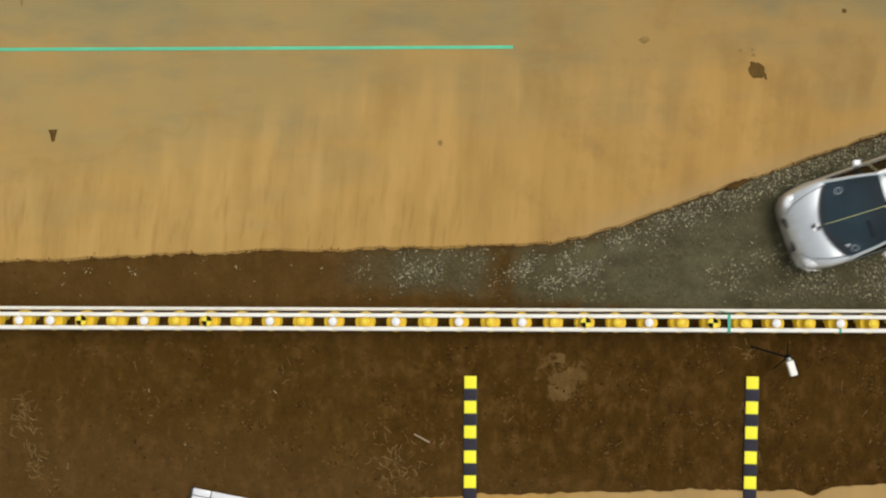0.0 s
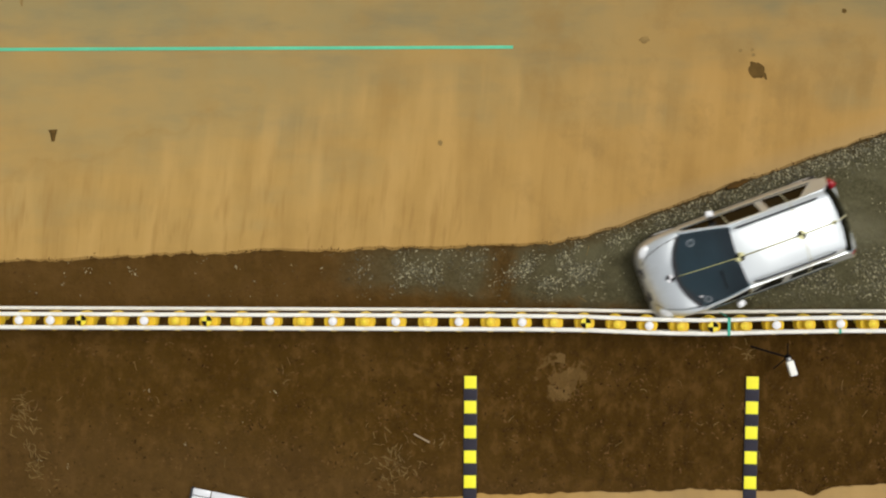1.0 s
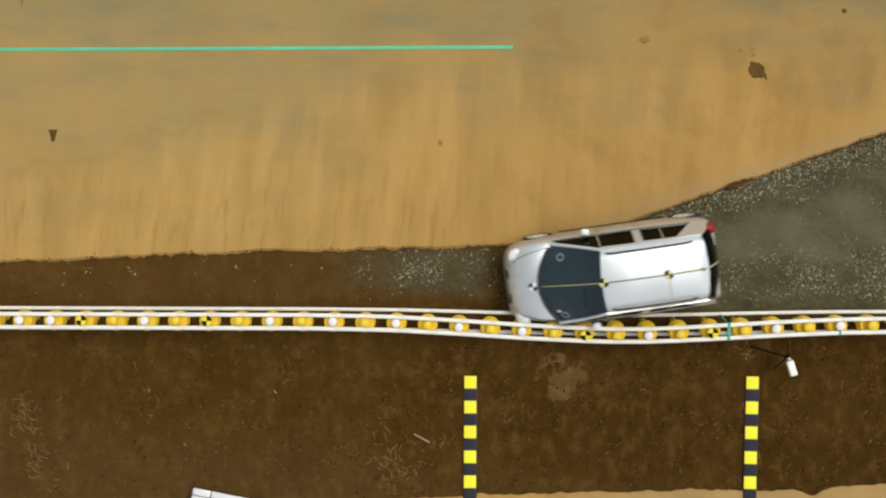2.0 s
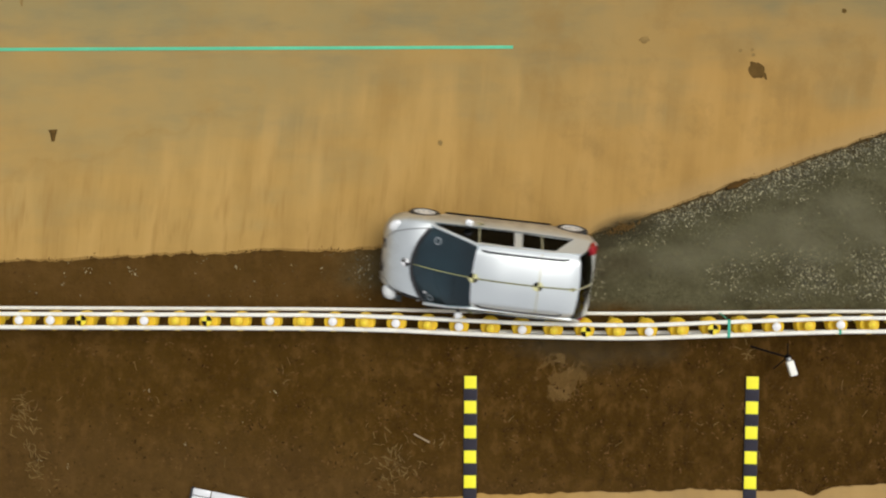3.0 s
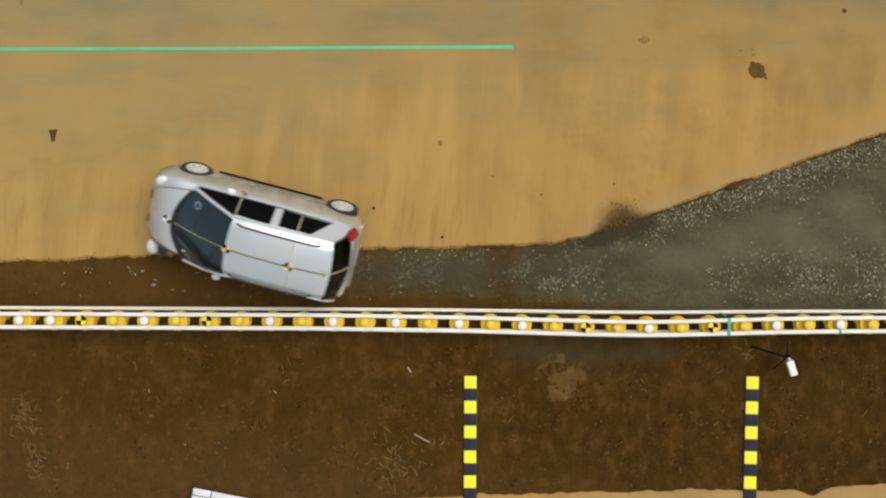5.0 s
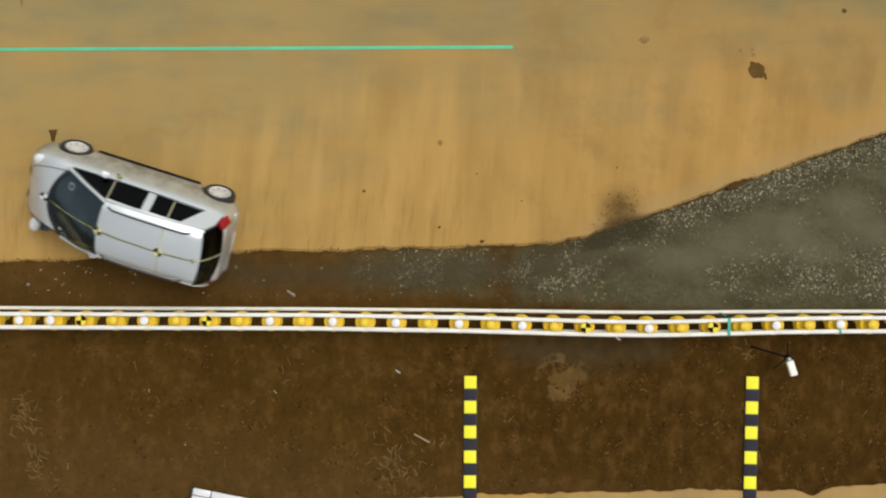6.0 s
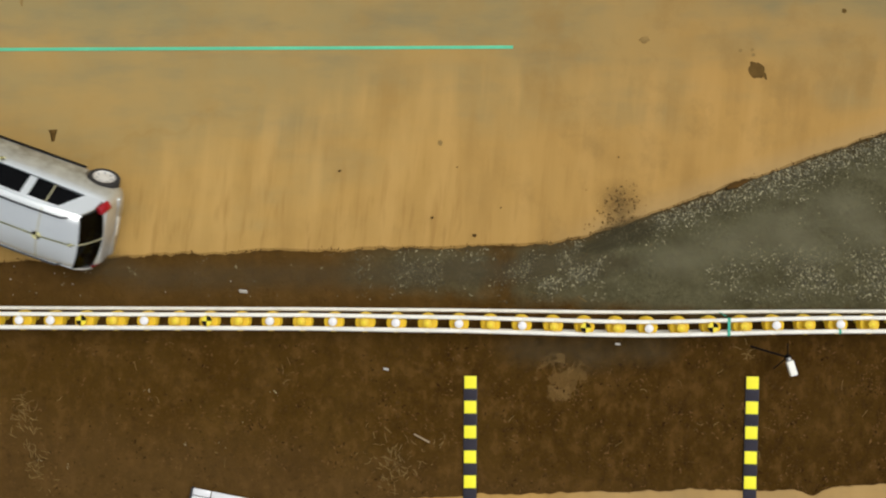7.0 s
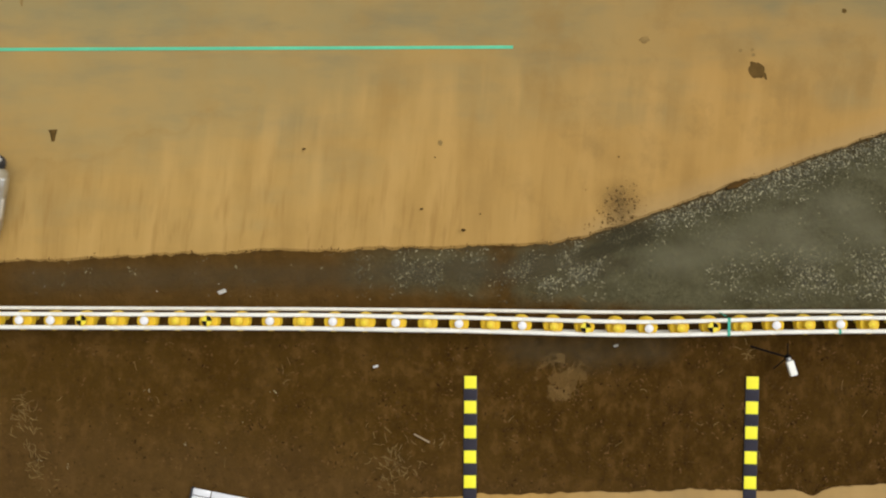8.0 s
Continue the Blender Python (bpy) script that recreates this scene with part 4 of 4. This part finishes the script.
        ring = part("sticker", bm, simple("grey_sticker", (0.30, 0.34, 0.36), 0.6), car, "pale round sticker")
        ring.matrix_basis = Matrix.Translation(p + nrm * 0.006) @ nrm.to_track_quat("Z", "Y").to_matrix().to_4x4()
    # a white patch on the glass beside one sticker, standing in for a reflection
    p, q, r = windscreen(0.83, 0.12), windscreen(0.87, 0.13), windscreen(0.84, 0.19)
    part("glass_glint", plate([p, q, q.lerp(r, 0.7), r, p.lerp(r, 0.8)], (0.004, 0, 0.010)), CAPWHITE, car, "small white patch standing for a reflection")
    # the corner of the front bumper on the struck side, which is torn loose

    def corner(u, v):
        k = 3 * u
        return Vector((float(np.interp(k, [0, 1, 2, 3], [2.170, 2.12, 2.00, 1.81])) + 0.012, float(np.interp(k, [0, 1, 2, 3], [0.42, 0.64, 0.765, 0.842])) + 0.008, 0.30 + 0.27 * v))
    torn.append(part("bumper_corner", sheet(corner, 9, 3, 0.012, 1), PAINT, car, "silver bumper corner, torn loose"))
    # dark liner of the wheel arch, dragged out behind the torn corner

    def liner(u, v):
        return Vector((1.98 - 0.34 * u + 0.03 * math.sin(9 * u), 0.66 + 0.08 * u - 0.05 * math.cos(7 * v), 0.34 + 0.26 * v + 0.03 * math.sin(11 * u)))
    torn_liner.append(part("wheel_liner", sheet(liner, 10, 5, 0.010, 1), TRIM, car, "dark grey wheel arch liner, torn loose"))
    # what shows through the glass
    def shelf(u, v):
        q = windscreen(0.015 + 0.97 * u, 0.0)
        return Vector((q.x - 0.025 - 0.40 * v, q.y, q.z + 0.008 + 0.03 * v))
    part("dashboard", sheet(shelf, 14, 4, 0.03, 1), TRIM, car)
    part("steering_wheel", lathe([(0.16, -0.012), (0.185, -0.01), (0.185, 0.012), (0.16, 0.012)], 24, "x", (0.74, 0.36, 1.12)), BLACK, car)
    for y in (0.36, -0.36):
        part("front_seat", box(0.16, 0.46, 0.34, 0.06, (0.02, y, 1.15), 3), CLOTH, car)
        part("headrest", box(0.09, 0.26, 0.15, 0.04, (-0.02, y, 1.37), 3), CLOTH, car)
    part("rear_seat", box(0.16, 1.24, 0.26, 0.06, (-0.95, 0, 1.16), 3), CLOTH, car)
    return car


# poses of the car: seconds, place and turn
DRIVE = [(0.0, 8.342, 0.893, 0.0, 0.2, 0.3, 199.0), (0.5, 6.950, 0.400, 0.0, 0.3, 0.8, 199.5), (1.0, 5.535, -0.012, 0.042, -2.2, 1.2, 200.4), (1.5, 4.170, -0.300, 0.142, -6.0, 1.0, 195.75),
         (2.25, 2.32, -0.405, 0.28, -10.6, -0.6, 183.9), (3.0, 0.555, -0.245, 0.418, -15.0, -1.8, 173.6), (3.5, -0.600, -0.072, 0.525, -18.0, -1.9, 169.75), (4.0, -1.742, 0.137, 0.588, -20.9, -2.3, 168.2),
         (4.5, -2.797, 0.320, 0.628, -23.1, -2.3, 166.85), (5.25, -4.54, 0.608, 0.59, -26.6, -2.2, 164.6), (6.0, -6.278, 0.903, 0.500, -29.5, -1.9, 162.45), (6.5, -7.330, 1.075, 0.425, -30.9, -1.1, 161.2),
         (7.0, -8.505, 1.282, 0.358, -31.7, 0.0, 160.3), (7.5, -9.535, 1.415, 0.300, -29.2, 1.2, 160.4), (8.0, -10.80, 1.55, 0.230, -24.0, 2.2, 160.6)]


def car_pose(t):
    rows = np.array(DRIVE)
    return pose(*[float(np.interp(t, rows[:, 0], rows[:, k])) for k in range(1, 7)])


# ---- what flies off: mud thrown by the wheel, splinters from the crushed corner ----
flying = []


def build_debris():
    rnd = random.Random(21)
    # mud from the rear wheel: leaves at t0, lands at t1, stays
    for i in range(170):
        ob = new("mud_clod", mesh_of("mud_clod", lump(0.009 + 0.017 * rnd.random() ** 2, i, 0.6, 1), SPRAY))
        tagged(ob, "dark clod of mud thrown by the wheel onto sand", "mud clod", "mud clods")
        x = rnd.gauss(BURST[0], 0.26)
        y = edge_of_sand(x) + 0.02 + abs(rnd.gauss(0.12, 0.36))
        t0 = 2.35 + rnd.random() * 0.35
        root = Vector((BURST[0] + rnd.gauss(0.12, 0.20), 0, 0))
        root.y = edge_of_sand(root.x) - 0.10 + rnd.gauss(0, 0.05)
        rows = [(t, car_pose(t) @ pose(-1.42, -0.70, 0.22)) for t in (0.0, 0.5, 1.0, 1.5, 2.0, t0)]
        spin = rnd.uniform(-50, 50)
        for t, k, z in ((3.1, 0.05, 0.10), (4.5, 0.48, 0.20), (6.0, 0.85, 0.15), (7.2, 1.0, 0.055)):
            q = root.lerp(Vector((x, y, 0)), k)
            rows.append((t, pose(q.x, q.y, z, spin * k, 0, spin)))
        rows.append((8.0, pose(x, y, 0.055, spin, 0, spin)))
        flying.append((ob, rows))
    # clods that keep flying low over the sand
    for (xa, ya), (xb, yb), r in (((-0.50, 0.31), (-0.87, 0.72), 0.034), ((-1.96, 1.0), (-3.22, 1.92), 0.036), ((0.35, 0.05), (-0.04, 0.30), 0.045), ((0.3, 1.4), (-0.6, 1.75), 0.02), ((1.2, 0.9), (0.3, 0.62), 0.02)):
        ob = new("mud_clod", mesh_of("mud_clod", lump(r, xa, 0.7, 2), MUD))
        tagged(ob, "dark clod of mud flying low over the sand", "mud clod", "mud clods")
        t0 = 3.0
        rows = [(t, car_pose(t) @ pose(-1.42, -0.70, 0.22)) for t in (0.0, 0.5, 1.0, 1.5, 2.25, t0)]
        rows += [(4.4, pose(xa + 0.5 * (xa - xb), ya + 0.5 * (ya - yb), 0.4, 40, 20, 0)), (5.8, pose(xa, ya, 0.35, 90, 60, 20)), (8.0, pose(xb, yb, 0.20, 150, 90, 60))]
        flying.append((ob, rows))
    # pale splinters of plastic and glass from the crushed corner
    marks = [(-8.45, -0.5), (-8.15, -0.68), (-7.88, -0.95), (-8.7, -0.78), (-7.15, -0.60), (-7.7, -0.42), (-8.3, -0.9), (-6.6, -0.75), (-5.2, -0.95), (-4.0, -0.7)]
    for i, (x, y) in enumerate(marks):
        s = 0.012 + 0.032 * rnd.random() ** 2
        bm = box(s * 1.8, s, 0.012, 0.003)
        ob = new("splinter", mesh_of("splinter", bm, RIM))
        tagged(ob, "pale splinter of broken lamp plastic in the air", "splinter", "splinters")
        rows = [(t, car_pose(t) @ pose(1.85, 0.60, 0.60)) for t in (0.0, 0.5, 1.0, 1.5, 2.25)]
        a = car_pose(3.5) @ Vector((1.75 - 0.2 * i, 0.85, 0.6))
        v = rnd.uniform(0.6, 1.0) * (0.6 if i > 7 else 1)
        rows += [(3.5, pose(a.x, a.y, 0.75, 30, 20, 40)), (6.0, pose(x, y, 0.4, 80, 60, 90)), (8.0, pose(x - 2 * v, y + rnd.uniform(-0.1, 0.15), 0.08, 120, 110, 150))]
        flying.append((ob, rows))
    for path, s in ((((3.5, -1.1, -1.1, 0.9), (4.6, -1.05, -2.3, 0.9), (6.0, -1.33, -2.50, 0.45), (8.0, -1.80, -2.44, 0.05)), 0.05), (((3.2, 2.6, -1.3, 0.8), (5.0, 2.9, -1.62, 1.05), (6.5, 3.0, -1.9, 0.6), (8.0, 3.02, -2.02, 0.03)), 0.045),
                    (((3.5, -1.9, -0.95, 0.6), (5.8, -3.30, -0.97, 0.3), (7.0, -4.45, -0.93, 0.15), (8.0, -4.90, -0.94, 0.03)), 0.08)):
        bm = box(s * 2.2, s, 0.014, 0.004)
        ob = new("splinter", mesh_of("splinter", bm, RIM))
        tagged(ob, "pale strip of broken trim tumbling beside the barrier", "splinter", "splinters")
        rows = [(t, car_pose(t) @ pose(1.5, 0.60, 0.60)) for t in (0.0, 0.5, 1.0, 1.5, 2.25)]
        rows += [(t, pose(x, y, z, 20 * t, 15, 25 * t)) for t, x, y, z in path]
        flying.append((ob, rows))


def dust_material(name, colour, density, core=0.1):
    m, n, l, p = mat(name)
    co = n.new("ShaderNodeTexCoord").outputs["Object"]
    p.inputs["Base Color"].default_value = (*colour, 1)
    p.inputs["Roughness"].default_value = 1.0
    p.inputs["Specular IOR Level"].default_value = 0.0
    ln = n.new("ShaderNodeVectorMath")
    ln.operation = "LENGTH"
    l.new(co, ln.inputs[0])
    soft = ramp(n, l, ln.outputs["Value"], 0.95, core)
    curl = ramp(n, l, noise_node(n, l, co, 2.6, 6, 0.65), 0.35, 0.7, 0.5, 1.0)
    l.new(maths(n, l, "MULTIPLY", maths(n, l, "MULTIPLY", soft, curl), density), p.inputs["Alpha"])
    return m


def build_dust():
    """Veils that the car drags along and leaves behind, of grit and a pale film, each a shallow mound."""
    shapes = {}
    # the pale veils lighten the track towards +x once the car has passed
    grit = {"grey dust": dust_material("grey_dust", (0.088, 0.072, 0.040), 0.52), "brown spray": dust_material("brown_spray", (0.100, 0.068, 0.030), 0.42, 0.1), "dark spray": dust_material("dark_spray", (0.050, 0.043, 0.023), 1.0, 0.40), "pale film": dust_material("pale_film", (0.190, 0.176, 0.106), 0.66)}
    rnd = random.Random(77)
    spots = [(8.2, 0.2, 0.95, 0.55, 0.5), (7.6, 0.75, 1.0, 0.6, 0.7), (6.9, -0.15, 1.0, 0.5, 0.9), (6.4, 0.35, 1.1, 0.6, 1.0), (5.3, 0.0, 1.0, 0.55, 1.3), (4.2, -0.3, 1.0, 0.5, 1.6),
             (BURST[0] + 0.18, BURST[1] + 0.04, 0.85, 0.36, 2.2), (BURST[0] - 0.42, BURST[1] - 0.22, 0.60, 0.18, 2.3), (BURST[0] + 0.02, BURST[1] + 0.36, 0.46, 0.46, 3.6), (BURST[0] + 0.02, BURST[1] + 0.58, 0.62, 0.50, 4.0), (2.0, -0.3, 0.9, 0.5, 2.1), (1.4, -2.1, 0.9, 0.45, 2.2), (2.5, -2.15, 1.0, 0.55, 1.9), (3.7, -2.1, 0.9, 0.45, 1.6)]
    # along the strip before the barrier, one after another as the car goes by
    spots += [(0.9 - 1.04 * k, -0.55 - 0.018 * k, 0.92, 0.43, 2.6 + 0.46 * k) for k in range(10)]
    # thicker dust over the mouth of the track, which settles again
    settling = [(-0.75, -0.54, 1.0, 0.42, 3.3), (0.5, -0.52, 1.0, 0.44, 2.7), (1.75, -0.45, 1.0, 0.46, 2.3), (3.0, -0.40, 1.1, 0.50, 2.0)]
    for x, y, a, b, t0 in spots + settling:
        what = "brown spray" if y > BURST[1] + 0.2 and x < 3.6 else "dark spray" if y > BURST[1] - 0.3 and x < 3.6 else "pale film" if x > 4.0 and y > -1 else "grey dust"
        if what not in shapes:
            bm = bmesh.new()
            c = bm.verts.new((0, 0, 0.10))
            prev = None
            for r in (0.25, 0.5, 0.75, 1.0):
                ring = [bm.verts.new((r * math.cos(2 * math.pi * k / 28), r * math.sin(2 * math.pi * k / 28), 0.10 * (1 - r * r))) for k in range(28)]
                for k in range(28):
                    if prev is None:
                        bm.faces.new((c, ring[k], ring[(k + 1) % 28]))
                    else:
                        bm.faces.new((prev[k], ring[k], ring[(k + 1) % 28], prev[(k + 1) % 28]))
                prev = ring
            shapes[what] = mesh_of("dust_veil", bm, grit[what])
        ob = new("dust_veil", shapes[what])
        ob.scale = (a, b, 0.5)
        ob.visible_shadow = False
        tagged(ob, f"thin veil of {what} trailing the sliding car", "dust", "dust veils")
        rows = [(t, car_pose(t) @ pose(-0.6, 0.1, 0.08)) for t in (0.0, 0.5, 1.0, 1.5) if t < t0 - 0.15]
        rows += [(t, car_pose(t) @ pose(-0.6, 0.1, 0.08)) for t in (2.25, 3.0, 3.75, 4.5, 5.25, 6.0) if 1.5 < t < t0 - 0.2]
        flat = lambda q: pose(q.x, q.y, 0.10)
        rows = [(t, flat(m.translation)) for t, m in rows]
        rows += [(t0, flat(car_pose(t0) @ Vector((-0.6, 0.1, 0)))), (t0 + 1.0, pose(x, y - (0.40 if what == "brown spray" else 0), 0.06, 0, 0, 14 if what == "dark spray" else 0)), (8.0, pose(x - (0.1 if x > 3.6 or y < 0 else 0), y - (0.26 if what == "dark spray" else 0), 0.05, 0, 0, 14 if what == "dark spray" else 0))]
        if (x, y, a, b, t0) in settling:
            rows = rows[:-1] + [(t0 + 2.0, pose(x - 0.15, y, 0.05)), (t0 + 3.6, pose(x - 0.25, y, -0.02)), (8.0, pose(x - 0.3, y, -0.045))]
        flying.append((ob, rows))


def motions():
    for ob, x in posts:
        if max(push(x, t) for t in TIMES) > 0.0005:
            walk(ob, [(t, pose(x, REST(x), 0, math.degrees(push(x, t)), 0, 0)) for t in TIMES])
    for ob, x, off, h in rails:
        if max(push(x + PITCH, t) + push(x - PITCH, t) for t in TIMES) > 0.0005:
            walk(ob, [(t, section_pose(x, off, h, t)) for t in TIMES])
    walk(car, [(row[0], pose(*row[1:])) for row in DRIVE])
    for w, x, s in wheels:
        rows, turned, last = [], 0.0, car_pose(0.0).translation
        for k in range(81):
            here = car_pose(k / 10).translation
            turned, last = turned + math.degrees((here - last).length / 0.312), here
            rows.append((k / 10, pose(x, s * 0.756, 0.312, 0, turned, 0)))
        walk(w, rows)
    fixed = pose(1.955, 0.62, 0.765, 8, 14, -38)
    for unit in loose:
        walk(unit, [(0.0, fixed), (1.6, fixed), (3.0, pose(1.96, 0.72, 0.72, 20, 10, -50)), (4.5, pose(1.98, 0.80, 0.70, 35, 5, -70)), (6.0, pose(1.93, 0.90, 0.70, 50, 0, -85)), (8.0, pose(1.92, 0.92, 0.68, 55, 0, -90))])
    for ob in torn:
        walk(ob, [(0.0, pose(0, 0, 0)), (1.0, pose(0, 0, 0)), (1.6, pose(0.0, -0.02, -0.02)), (3.0, pose(-0.03, -0.14, -0.10, 0, 2, 3)), (6.0, pose(-0.02, -0.16, -0.14, 0, 3, 4)), (8.0, pose(-0.02, -0.16, -0.14, 0, 3, 4))])
    for ob in crushed:
        walk(ob, [(0.0, pose(0, 0, 0)), (1.0, pose(0, 0, 0)), (1.6, pose(-0.01, -0.04, -0.02)), (3.0, pose(-0.03, -0.16, -0.16, 0, 1, 0)), (4.5, pose(-0.04, -0.20, -0.22, 0, 2, 1)), (8.0, pose(-0.04, -0.20, -0.22, 0, 2, 1))])
    for ob in torn_liner:
        walk(ob, [(0.0, pose(0, 0, 0)), (1.5, pose(0, 0, 0)), (3.0, pose(0.10, 0.14, 0.02, 0, 0, 2)), (4.5, pose(0.14, 0.22, 0.0, 4, 0, 4)), (8.0, pose(0.14, 0.25, -0.02, 6, 0, 5))])
    for ob, rows in flying:
        walk(ob, rows)


build_ground()
build_marks()
build_wedge()
build_barrier()
build_boards()
build_tripod()
build_frame()
car = build_car()
build_debris()
build_dust()
build_loose()
motions()
